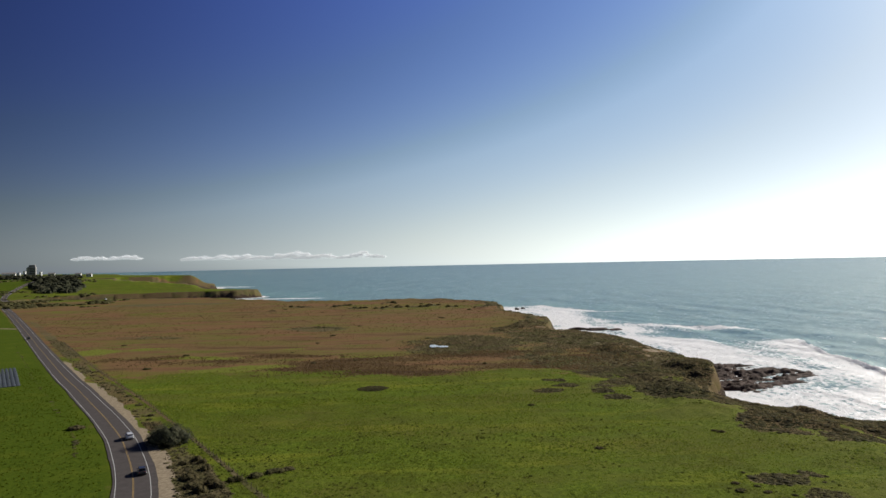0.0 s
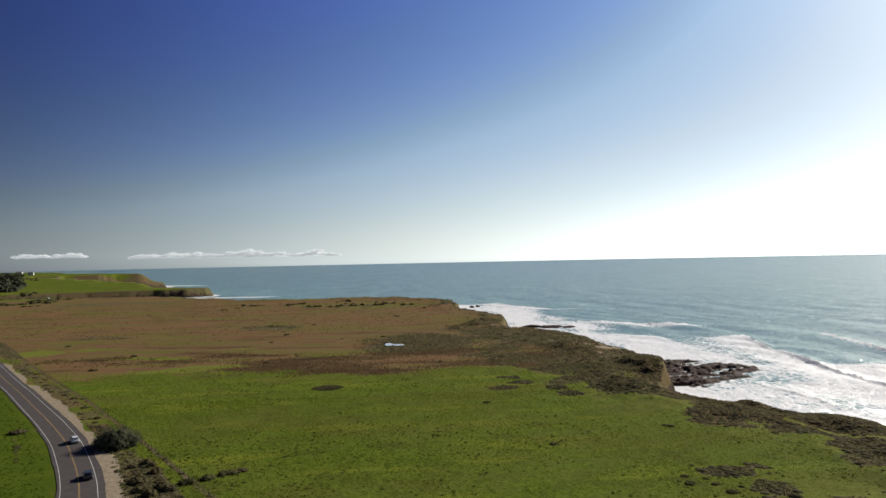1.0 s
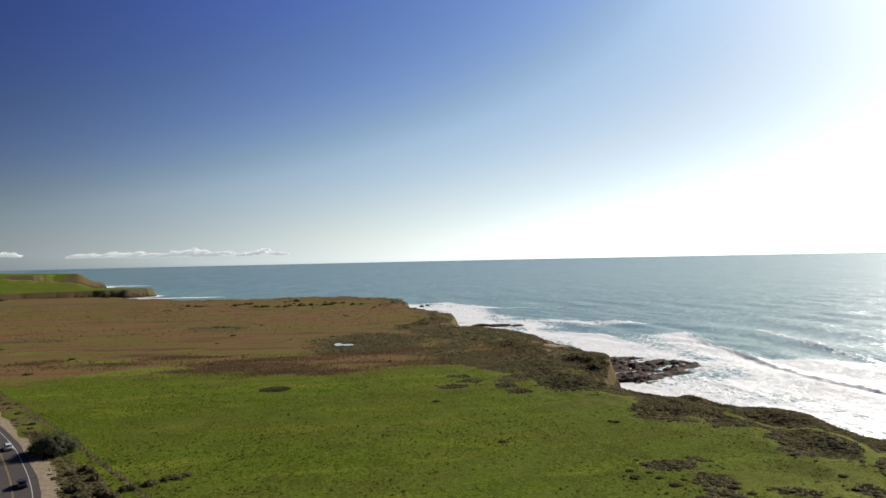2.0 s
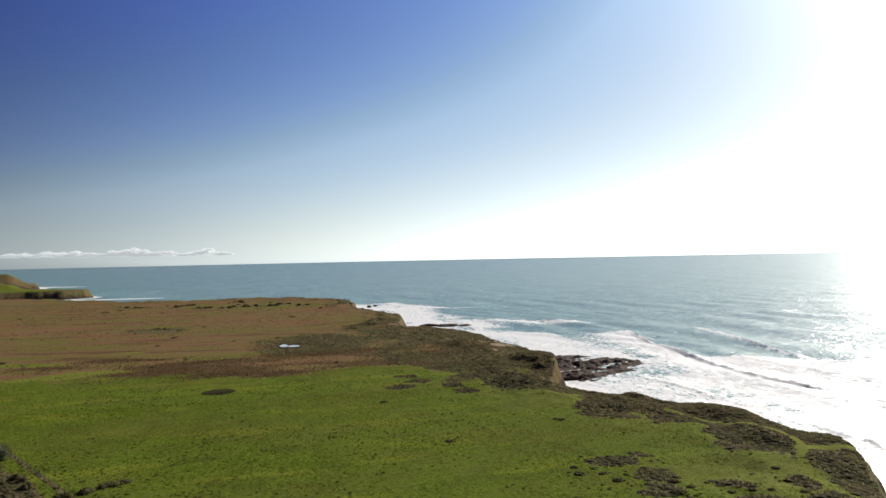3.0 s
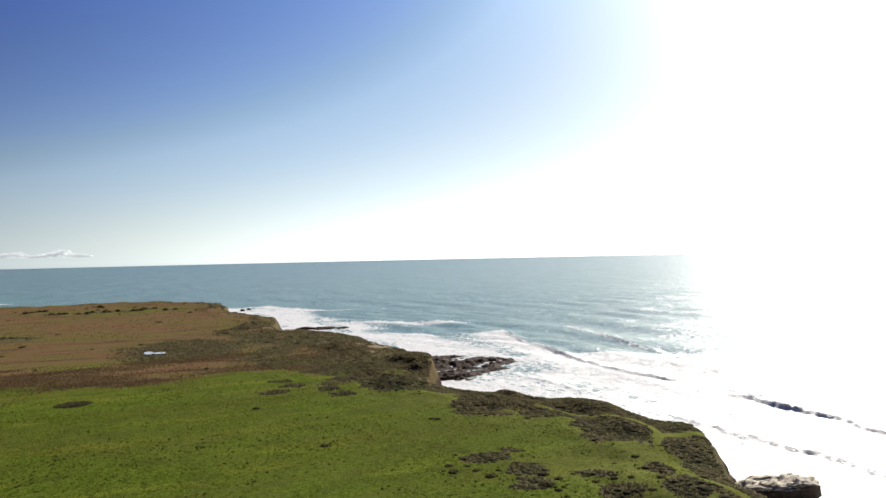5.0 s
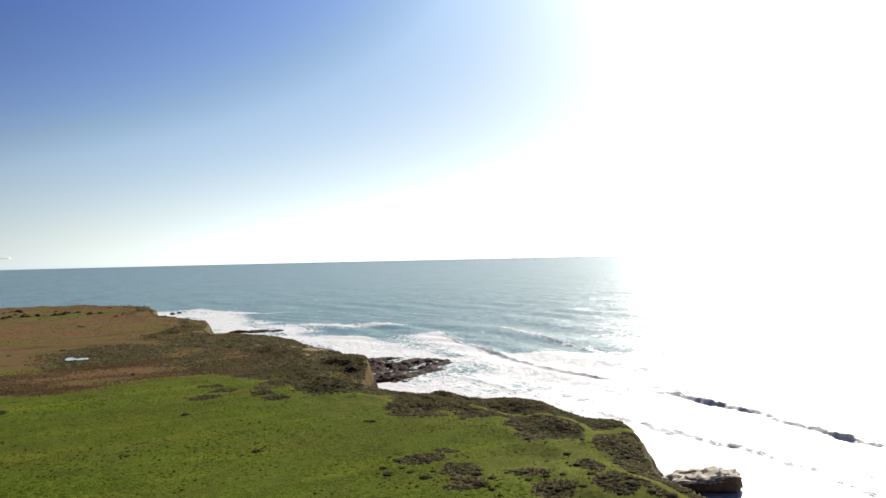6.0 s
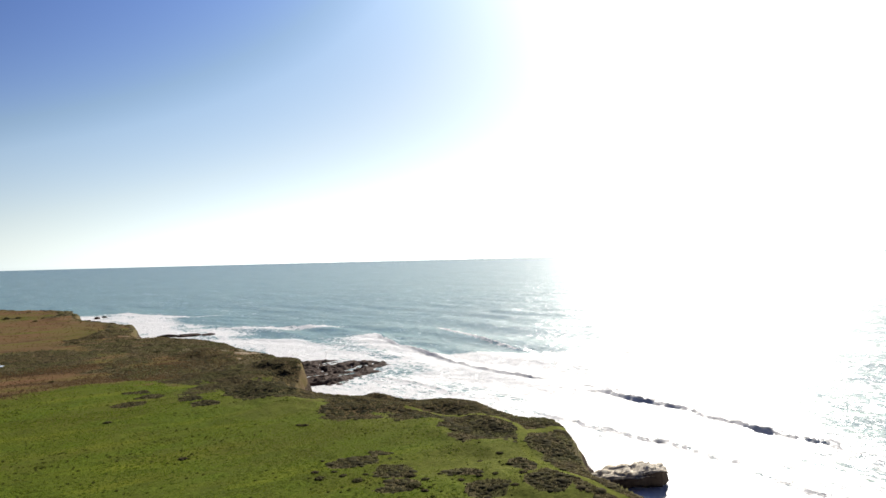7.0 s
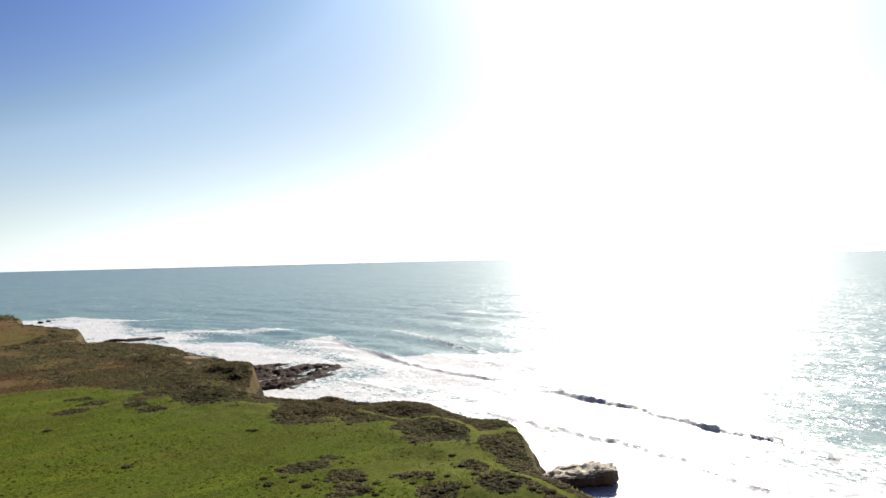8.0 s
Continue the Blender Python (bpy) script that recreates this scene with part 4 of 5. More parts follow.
def patch_of(p):
    """Which low patch of brush a place belongs to; -1: none."""
    x, y = p[:, 0], p[:, 1]
    xw, yw = x + 2.2 * fbm(x, y, 5, 3, 33), y + 2.6 * fbm(x, y, 5, 3, 37)
    own = np.full(len(p), -1)
    for i, (cx, cy, a, b) in enumerate(PATCHES):
        own[np.hypot((xw - cx) / a, (yw - cy) / b) < 1.1] = i
    return own


def grow_brush():
    """Cushions of brush with loose sprays over them: one thing a patch, the rest one carpet."""
    cushions = [(800, -36, -18, 248, 268, 0.3, 0.7), (13000, 28, 135, 85, 300, 0.45, 1.15), (5200, -110, -35, 112, 210, 0.4, 1.0), (5000, -260, -90, 200, 460, 0.6, 1.3),
                (3500, -60, 115, 290, 520, 0.7, 1.6), (3000, -160, 90, 500, 860, 1.2, 2.6), (2000, -260, 40, 260, 520, 0.7, 1.5)]
    sprays = [(3000, -36, -18, 248, 268, 0.2, 0.5), (90000, 28, 136, 80, 300, 0.13, 0.30), (12000, -110, -35, 112, 210, 0.15, 0.42), (10000, -260, -90, 200, 460, 0.2, 0.45),
              (36000, -60, 115, 290, 520, 0.2, 0.45), (8000, -160, 90, 500, 860, 0.25, 0.5), (7000, -260, 40, 260, 520, 0.2, 0.5)]
    meshes = {}
    for kind, sets in (("cushion", cushions), ("spray", sprays)):
        for n, x0, x1, y0, y1, low, high in sets:
            p = scatter(n, x0, x1, y0, y1)
            sd = land_distance(p[:, 0], p[:, 1])
            zz, s, _ = land(p[:, 0], p[:, 1], sd)
            keep = in_view(p) & (s > 0.5) & (brush(p[:, 0], p[:, 1], sd, s)[0] > rng.uniform(0.3, 0.7, n))
            p, zz = p[keep], zz[keep]
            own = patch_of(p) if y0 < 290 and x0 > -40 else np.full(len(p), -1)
            for i in np.unique(own):
                q, qz = p[own == i], zz[own == i]
                if kind == "cushion":
                    rad = rng.uniform(low, high, len(q)) * rng.uniform(0.7, 1.2, len(q))
                    v, f = domes(q, qz, rad, rad * rng.uniform(0.08, 0.20, len(q)))
                else:
                    v, f = tufts(q, qz, rng.uniform(low, high, len(q)), rng.uniform(0.7, 1.5, len(q)) * high, 5)
                meshes.setdefault((kind, int(i)), []).append((v, f))
    for (kind, i), items in meshes.items():
        start = np.cumsum([0] + [len(v) for v, _ in items])
        v, f = np.vstack([v for v, _ in items]), np.vstack([f + k for (_, f), k in zip(items, start)])
        if i < 0:
            name, label = ("coastal_brush", "low dark brown brush along the cliff top") if kind == "cushion" else ("brush_sprays", "brown twigs and sprays of the coastal brush")
            stuff(name, v, f, M_SCRUB, label, "brush", kind == "cushion")
            continue
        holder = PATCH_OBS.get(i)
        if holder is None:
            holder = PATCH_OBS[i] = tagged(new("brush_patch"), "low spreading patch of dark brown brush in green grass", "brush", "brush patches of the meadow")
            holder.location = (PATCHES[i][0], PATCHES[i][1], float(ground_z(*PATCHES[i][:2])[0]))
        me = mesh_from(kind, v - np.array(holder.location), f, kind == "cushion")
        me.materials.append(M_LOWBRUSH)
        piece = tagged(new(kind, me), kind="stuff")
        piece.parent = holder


PATCH_OBS = {}
grow_meadow()
grow_tussocks()
grow_verge()
grow_dry()
grow_rushes()
grow_brush()


# ---------------------------------------------------------------- shrubs
def shrub_mesh(name, seed, mat, lumps=16, flat=0.6, leaves=260, leaf=(0.05, 0.12), lump=(0.26, 0.42)):
    """A rounded shrub, one metre in radius: lumps of twigs with loose leaf sprays standing out."""
    r = np.random.default_rng(seed)
    bm = bmesh.new()
    for i in range(lumps):
        a, d = r.uniform(0, 2 * np.pi), math.sqrt(r.uniform(0, 1)) * 0.68
        rad = r.uniform(*lump) * (1.15 - 0.4 * d)
        c = Vector((d * math.cos(a), d * math.sin(a), flat * (1 - d * d) * r.uniform(0.45, 0.9)))
        made = bmesh.ops.create_icosphere(bm, subdivisions=2, radius=rad, matrix=Matrix.Translation(c))
        for v in made["verts"]:
            v.co += (v.co - c) * (0.45 * noise.noise(v.co * 6 + Vector((seed, i, 0))))
    for i in range(leaves):
        a, e = r.uniform(0, 2 * np.pi), math.asin(r.uniform(0.0, 1))
        k = r.uniform(0.85, 1.1)
        c = Vector((math.cos(a) * math.cos(e) * k, math.sin(a) * math.cos(e) * k, flat * 1.25 * math.sin(e) * k + 0.05))
        u, w = Vector(r.normal(size=3)).normalized(), Vector(r.normal(size=3)).normalized()
        s = r.uniform(*leaf)
        bm.faces.new([bm.verts.new(c + u * s), bm.verts.new(c + w * s), bm.verts.new(c - (u + w) * s * 0.6)])
    for v in bm.verts:
        v.co.z = max(v.co.z, -0.12)
    me = bpy.data.meshes.new(name)
    bm.to_mesh(me)
    bm.free()
    me.materials.append(mat)
    return me


SHRUBS = [shrub_mesh("shrub", 20 + i, M_SHRUB if i % 2 else M_SCRUB) for i in range(5)]
SHRUBS.append(shrub_mesh("shrub", 61, M_TREE, 60, 0.85, 2600, (0.018, 0.042), (0.16, 0.28)))


def shrub(x, y, radius, high, label, group="", kind_mesh=None):
    z = float(ground_z(x, y)[0])
    i = int(rng.integers(5)) if kind_mesh is None else kind_mesh
    ob = new("shrub", SHRUBS[i])
    ob.matrix_basis = Matrix.Translation((x, y, z - 0.05)) @ pose(0, 0, 0, 0, 0, float(rng.uniform(0, 360))) @ Matrix.Diagonal((radius, radius * float(rng.uniform(0.8, 1.1)), high, 1))
    return tagged(ob, label, "shrub", group)


# the round shrubs dotted over the meadow near the cliff
for x, y, r in [(58, 141.7, 1.0), (61.5, 139.7, 0.8), (57.2, 137, 1.3), (61.9, 136, 1.0), (63, 131.2, 1.4), (66.2, 134, 0.8), (73.3, 143.8, 0.7), (75.8, 141.3, 0.6),
                (62.5, 148.8, 0.7), (74.3, 123, 1.0), (70.7, 117.2, 1.0), (80.2, 118.9, 1.0), (84.1, 117.9, 0.8), (87.4, 116.9, 0.8), (79, 125, 0.7), (86.7, 109.4, 0.9),
                (92.5, 114, 1.3), (97.4, 128.8, 0.9), (90.8, 127.2, 0.8), (71.7, 183.6, 1.3), (73.3, 127.4, 1.5), (70.6, 121, 1.6), (27, 222, 1.4), (37, 171, 1.3), (70.6, 185, 1.0)]:
    shrub(x, y, r, r * 0.42, "small round dark shrub standing in green grass", "shrubs of the meadow")
# beside the road
shrub(-72.6, 183.5, 5.8, 4.6, "large dark green bush with dense crown beside the road", kind_mesh=5)
shrub(-77.6, 185.6, 2.4, 2.4, "dark green bush at the edge of the dirt pull-out", kind_mesh=5)
for x, y, r, h in [(-45.5, 150.5, 2.0, 1.3), (-42, 153.5, 2.2, 1.0), (-38.5, 156.5, 2.3, 0.9), (-36, 158.5, 1.6, 0.7)]:
    shrub(x, y, r, h, "low dark bush beyond the wire fence", "bushes by the fence")
for i in range(34):
    t = rng.uniform(0, 1)
    cx, cy = -49 - 16 * t + rng.uniform(-4.5, 5.5), 136 + 33 * t + rng.uniform(-4, 4)
    if float(distance(np.array([cx]), np.array([cy]), ROAD)[0]) > 11.0:
        shrub(float(cx), float(cy), float(rng.uniform(1.2, 2.6)), float(rng.uniform(0.8, 1.9)), "grey-brown thicket bush on the road bank", "thicket beside the road", 2 * int(rng.integers(3)))
for i in range(16):
    q = FENCE[min(len(FENCE) - 1, int(36 + i * 3.2))]
    shrub(float(q[0] - rng.uniform(1.5, 6)), float(q[1] - rng.uniform(0, 3)), float(rng.uniform(0.7, 1.5)), float(rng.uniform(0.4, 0.8)), "dusty brown bush on the bank beside the fence", "bushes by the fence")
shrub(-106.9, 202.2, 2.4, 1.3, "low dark bush in the roadside field")
# dotted over the brown terrace
for i in range(48):
    x, y = float(rng.uniform(-230, 85)), float(rng.uniform(300, 800))
    if abs(math.degrees(math.atan2(-x, y)) - 10) > 24:
        continue
    if float(land_distance(np.array([x]), np.array([y]))[0]) < 12 or float(distance(np.array([x]), np.array([y]), ROAD)[0]) < 20:
        continue
    r = float(rng.uniform(0.7, 1.5)) * (1 + y / 1000)
    shrub(x, y, r, r * 0.5, "dark shrub on the brown grassland", "shrubs of the brown grassland")
for cx, cy, a, b in ROWS_FAR:
    for i in range(max(2, int(a / 2.6))):
        shrub(cx + float(rng.uniform(-a, a)), cy + float(rng.uniform(-0.4, 0.4)) * b, float(rng.uniform(2.0, 3.6)), float(rng.uniform(1.6, 2.6)),
              "brown windblown shrub in a row on the headland", "shrub rows on the headland")


# ---------------------------------------------------------------- rocks
def sea_rock():
    bm = bmesh.new()
    bmesh.ops.create_icosphere(bm, subdivisions=5, radius=1.0)
    for v in bm.verts:
        p = v.co.copy()
        q = Vector((math.copysign(abs(p.x) ** 0.7, p.x), math.copysign(abs(p.y) ** 0.6, p.y), math.copysign(abs(p.z) ** 0.45, p.z)))
        under = max(0.0, -q.z)
        w = Vector((q.x * 11.0, q.y * (3.9 + 0.3 * q.x) * (1 - 0.2 * under) + 1.0 * under, q.z * 1.9))
        w.z += (1.5 * q.x + 0.3 * q.y) * (q.z > 0)
        k = noise.fractal(w * 0.30, 0.7, 2.1, 6) * 1.15 + 0.45 * noise.noise(Vector((w.x * 0.15, w.y * 0.15, w.z * 1.3)))
        v.co = w + p.normalized() * k
    for f in bm.faces:
        f.smooth = True
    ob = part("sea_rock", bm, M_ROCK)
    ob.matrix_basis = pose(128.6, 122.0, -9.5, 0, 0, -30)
    return tagged(ob, "flat-topped rock spur with sunlit pale top painted on and dark undercut side", "rock")


sea_rock()


def reef():
    x, y = np.meshgrid(np.arange(112, 192, 0.6), np.arange(284, 392, 0.7), indexing="ij")
    xf, yf = x.ravel(), y.ravel()
    u, v = xf * 0.94 + yf * 0.34, -xf * 0.34 + yf * 0.94
    ridges = 1 - np.abs(fbm(u * 0.3, v * 1.3, 8, 4, 301)) * 2.2
    m = blobs(xf + 5 * fbm(xf, yf, 14, 2, 303), yf + 8 * fbm(xf, yf, 14, 2, 305), [(140, 335, 26, 38), (128, 312, 16, 20), (160, 338, 18, 16)], 0.4)
    slab = fbm(u * 0.45, v * 1.6, 5, 3, 309)
    z = SEA - 1.7 + m * (0.75 + 1.5 * ridges + 0.9 * fbm(xf, yf, 2.6, 3, 307) + 1.1 * smooth(0.0, 0.12, slab)) + 0.6 * smooth(140, 118, xf) * m
    n = x.shape
    i = np.arange(n[0] - 1)[:, None] * n[1] + np.arange(n[1] - 1)[None]
    f = np.stack([i, i + n[1], i + n[1] + 1, i + 1], -1).reshape(-1, 4)
    me = mesh_from("rock_reef", np.column_stack([xf, yf, z]), f)
    me.materials.append(M_REEF)
    return tagged(new("rock_reef", me), "dark wet rock reef awash in the cove", "rock")


reef()


def boulder(x, y, z, r, seed, flat):
    bm = bmesh.new()
    bmesh.ops.create_icosphere(bm, subdivisions=3, radius=1.0)
    for v in bm.verts:
        v.co *= 1 + 0.45 * noise.fractal(v.co * 1.3 + Vector((seed, 0, 0)), 1, 2, 3)
        v.co.z *= 0.6
    ob = part("boulder", bm, M_REEF)
    ob.matrix_basis = pose(x, y, z, 0, 0, seed * 37) @ Matrix.Diagonal((r, r * 0.7, r * flat, 1))
    return tagged(ob, "dark wet boulder standing in white surf", "rock", "boulders in the surf")


for i, (x, y, r, flat) in enumerate([(88, 680, 4, 1), (72, 770, 4, 1), (106, 446, 4, 1), (110, 567, 8, 0.3), (123, 560, 9, 0.28), (136, 556, 6, 0.3), (84, 808, 4, 0.8), (92, 822, 3, 0.8)]):
    boulder(x, y, SEA + 0.2, r, i + 1, flat)


# ---------------------------------------------------------------- pond
def pond():
    n = Nodes("pond_painted_sky", 0.05, 1.0)
    # pale base colour stands in for the bright sky mirrored in the pools
    n.done(n.ramp(n.noise(0.6, 4), (0.3, (0.42, 0.45, 0.45)), (0.7, (0.66, 0.68, 0.67))), n.bump(n.noise(1.5, 3), 0.05, 0.02))
    holder = new("pond")
    holder.location = (-3.6, 381, float(ground_z(-3.6, 381)[0]) + 0.06)
    for k, (dx, dy, a, b) in enumerate(((-2.6, 1, 2.3, 6), (2.4, -2, 3.0, 3.6))):
        bm = bmesh.new()
        ring = [bm.verts.new((dx + a * math.cos(i * 0.2618) * (1 + 0.2 * noise.noise(Vector((i * 0.7, k, 0)))), dy + b * math.sin(i * 0.2618), 0.2)) for i in range(24)]
        low = [bm.verts.new((v.co.x, v.co.y, -0.4)) for v in ring]
        bm.faces.new(ring)
        for i in range(24):
            bm.faces.new((ring[i], low[i], low[(i + 1) % 24], ring[(i + 1) % 24]))
        part("pool", bm, n.mat, holder)
    return tagged(holder, "small shallow pond among brush, coloured pale for the sky it reflects", "pond")


pond()


# ---------------------------------------------------------------- fence
def fence():
    holder = new("wire_fence")
    line = FENCE
    seg = np.r_[0, np.cumsum(np.hypot(*np.diff(line, axis=0).T))]
    at = np.arange(2, seg[-1] - 2, 3.4)
    px, py = np.interp(at, seg, line[:, 0]), np.interp(at, seg, line[:, 1])
    pz = ground_z(px, py)
    bm = bmesh.new()
    bmesh.ops.create_cone(bm, cap_ends=True, segments=7, radius1=0.065, radius2=0.05, depth=1.6, matrix=Matrix.Translation((0, 0, 0.55)))
    me = bpy.data.meshes.new("post")
    bm.to_mesh(me)
    bm.free()
    me.materials.append(M_WOOD)
    for x, y, z in zip(px, py, pz):
        ob = new("post", me)
        ob.parent = holder
        ob.matrix_basis = pose(float(x), float(y), float(z), float(rng.uniform(-4, 4)), float(rng.uniform(-4, 4)), float(rng.uniform(0, 90)))
    steel = simple("rusty_wire", (0.07, 0.05, 0.04), (0.16, 0.13, 0.11), 5.0, 0.6, 0.5)
    for h in (0.35, 0.75, 1.15):
        cu = bpy.data.curves.new("wire", "CURVE")
        cu.dimensions, cu.bevel_depth, cu.bevel_resolution = "3D", 0.012, 0
        sp = cu.splines.new("POLY")
        sp.points.add(len(px) - 1)
        for k, (x, y, z) in enumerate(zip(px, py, pz)):
            sp.points[k].co = (x, y, z + h, 1)
        cu.materials.append(steel)
        ob = new("wire", cu)
        ob.parent = holder
    return tagged(holder, "weathered wooden post and wire fence along the field", "fence")


fence()


# ---------------------------------------------------------------- vehicles
def paint(name, colour, rough=0.25):
    n = Nodes(name, rough, 0.6)
    f = n.noise(1.5, 4)
    n.bsdf.inputs["Coat Weight"].default_value = 0.6
    dark = tuple(c * 0.8 for c in colour)
    return n.done(n.mix(n.ramp(f, (0.35, (0,)), (0.7, (1,))), colour, dark))


M_GLASS = simple("tinted_car_glass", (0.012, 0.014, 0.016), (0.02, 0.022, 0.025), 1.0, 0.05, 0.8, 0.0)
M_TYRE = simple("tyre_rubber", (0.018, 0.018, 0.018), (0.035, 0.035, 0.035), 8.0, 0.85, 0.2)
M_RIM = simple("alloy_rim", (0.35, 0.35, 0.36), (0.5, 0.5, 0.5), 8.0, 0.3, 0.6)
M_LAMP = simple("headlamp_glass", (0.6, 0.6, 0.58), (0.75, 0.75, 0.72), 4.0, 0.1, 0.7)
M_TAIL = simple("red_tail_lamp", (0.28, 0.012, 0.01), (0.4, 0.02, 0.015), 4.0, 0.2, 0.6)
M_TRIM = simple("black_trim", (0.015, 0.015, 0.016), (0.03, 0.03, 0.03), 6.0, 0.6)


def loft(bm, rings):
    """Skin between closed rings of points with equal counts; ends are filled."""
    vs = [[bm.verts.new(p) for p in ring] for ring in rings]
    n = len(vs[0])
    for a, b in zip(vs[:-1], vs[1:]):
        for i in range(n):
            bm.faces.new((a[i], a[(i + 1) % n], b[(i + 1) % n], b[i]))
    bm.faces.new(vs[0][::-1])
    bm.faces.new(vs[-1])
    return bm


def car(colour, label, long=4.6, wide=1.82, high=1.5, estate=False):
    """A car, heading along +y, wheels on z = 0."""
    holder = new("car")
    body_mat = paint("car_paint_" + label.split()[0], colour)
    w, half = wide / 2, long / 2
    rings = []
    for y, zlo, zhi, k in ((-half, 0.42, 0.82, 0.80), (-half + 0.12, 0.28, 0.95, 0.93), (-half + 0.8, 0.22, 1.0, 1.0), (-0.3, 0.2, 0.98, 1.0), (0.75, 0.2, 0.96, 1.0),
                           (half - 0.75, 0.22, 0.84, 0.98), (half - 0.15, 0.28, 0.72, 0.9), (half, 0.38, 0.6, 0.78)):
        b = w * k
        rings.append([(-b * 0.94, y, zlo), (b * 0.94, y, zlo), (b, y, zlo + 0.14), (b, y, zhi - 0.16), (b * 0.93, y, zhi - 0.03), (b * 0.6, y, zhi), (-b * 0.6, y, zhi), (-b * 0.93, y, zhi - 0.03), (-b, y, zhi - 0.16), (-b, y, zlo + 0.14)])
    body = part("body", loft(bmesh.new(), rings), body_mat, holder)
    back = -half + (0.12 if estate else 0.55)
    rings = []
    for y, z, k in ((back, 0.95, 0.84), (back + 0.35, high - 0.08, 0.72), (back + 0.7, high, 0.70), (0.25, high, 0.70), (0.55, high - 0.07, 0.72), (1.25, 0.95, 0.84)):
        b = w * k
        rings.append([(-w * 0.88, y, 0.9), (w * 0.88, y, 0.9), (b, y, z - 0.05), (b * 0.9, y, z), (-b * 0.9, y, z), (-b, y, z - 0.05)])
    cabin = part("cabin", loft(bmesh.new(), rings), body_mat, holder)
    glass = [("windscreen", (wide * 0.74, 0.02, 0.62), (0, 0.93, high - 0.28), -52), ("rear_window", (wide * 0.70, 0.02, 0.5), (0, back + 0.13, high - 0.28), 34)]
    for name, size, at, tip in glass:
        bm = bmesh.new()
        bmesh.ops.create_cube(bm, size=1, matrix=pose(*at, tip if tip > 0 else -tip, 0, 0) @ Matrix.Diagonal((*size, 1)) if tip > 0 else pose(*at, 52, 0, 0) @ Matrix.Diagonal((*size, 1)))
        part(name, bm, M_GLASS, holder)
    for side in (-1, 1):
        for y, ln in ((0.45, 0.8), (-0.5, 0.85), (-1.3, 0.55)):
            if y - ln / 2 < back + 0.15:
                continue
            bm = bmesh.new()
            bmesh.ops.create_cube(bm, size=1, matrix=pose(side * w * 0.81, y, high - 0.3, 0, -side * 16, 0) @ Matrix.Diagonal((0.03, ln, 0.32, 1)))
            part("side_window", bm, M_GLASS, holder)
        part("mirror", box(bmesh.new(), (0.2, 0.1, 0.14), (side * (w + 0.06), 0.85, 1.0), 0.03), body_mat, holder)
        part("headlight", box(bmesh.new(), (0.36, 0.10, 0.14), (side * w * 0.62, half - 0.08, 0.62), 0.03), M_LAMP, holder)
        part("tail_light", box(bmesh.new(), (0.3, 0.08, 0.16), (side * w * 0.62, -half + 0.05, 0.78), 0.02), M_TAIL, holder)
        for y in (-half + 0.85, half - 0.85):
            bm = bmesh.new()
            bmesh.ops.create_cone(bm, cap_ends=True, segments=24, radius1=0.33, radius2=0.33, depth=0.22, matrix=pose(side * (w - 0.1), y, 0.33, 0, 90, 0))
            bmesh.ops.bevel(bm, geom=[e for e in bm.edges if len(e.link_faces) == 2 and max(len(f.verts) for f in e.link_faces) > 4], offset=0.03, segments=2, affect="EDGES")
            wheel = part("wheel", bm, M_TYRE, holder)
            bm = bmesh.new()
            bmesh.ops.create_cone(bm, cap_ends=True, segments=20, radius1=0.21, radius2=0.18, depth=0.04, matrix=pose(side * (w + 0.015), y, 0.33, 0, 90 * side, 0))
            part("rim", bm, M_RIM, wheel)
    part("bumper", box(bmesh.new(), (wide * 0.86, 0.14, 0.2), (0, half - 0.04, 0.42), 0.05), M_TRIM, holder)
    part("bumper", box(bmesh.new(), (wide * 0.86, 0.14, 0.2), (0, -half + 0.05, 0.46), 0.05), M_TRIM, holder)
    return tagged(holder, label, "car", "cars on the road")


def on_road(ob, along_y, offset):
    """Stands a vehicle on the road where it passes y, that far right of the centre line."""
    i = int(np.argmin(np.abs(ROAD[:, 1] - along_y)))
    way = ROAD[i + 1] - ROAD[i - 1]
    way = way / np.hypot(*way)
    x, y = ROAD[i] + np.array((way[1], -way[0])) * offset
    z = float(plateau(np.array([x]), np.array([y]))[0]) + 0.10
    ob.matrix_basis = pose(float(x), float(y), z, 0, 0, math.degrees(math.atan2(-way[0], way[1])))


on_road(car((0.70, 0.71, 0.72), "white estate car driving on the asphalt road", 4.8, 1.9, 1.65, True), 187.5, 1.9)
on_road(car((0.03, 0.032, 0.035), "black saloon car driving on the asphalt road"), 155.5, 1.9)
on_road(car((0.05, 0.052, 0.06), "dark saloon car far off on the road"), 470, -1.9)


def van():
    holder = car((0.74, 0.74, 0.73), "parked white van on the far slope", 5.4, 2.0, 2.3, True)
    holder.matrix_basis = pose(-515, 1062, float(ground_z(-515, 1062)[0]), 0, 0, 60)
    holder.name = "van"
    tagged(holder, category="van", group="vehicles parked far off")


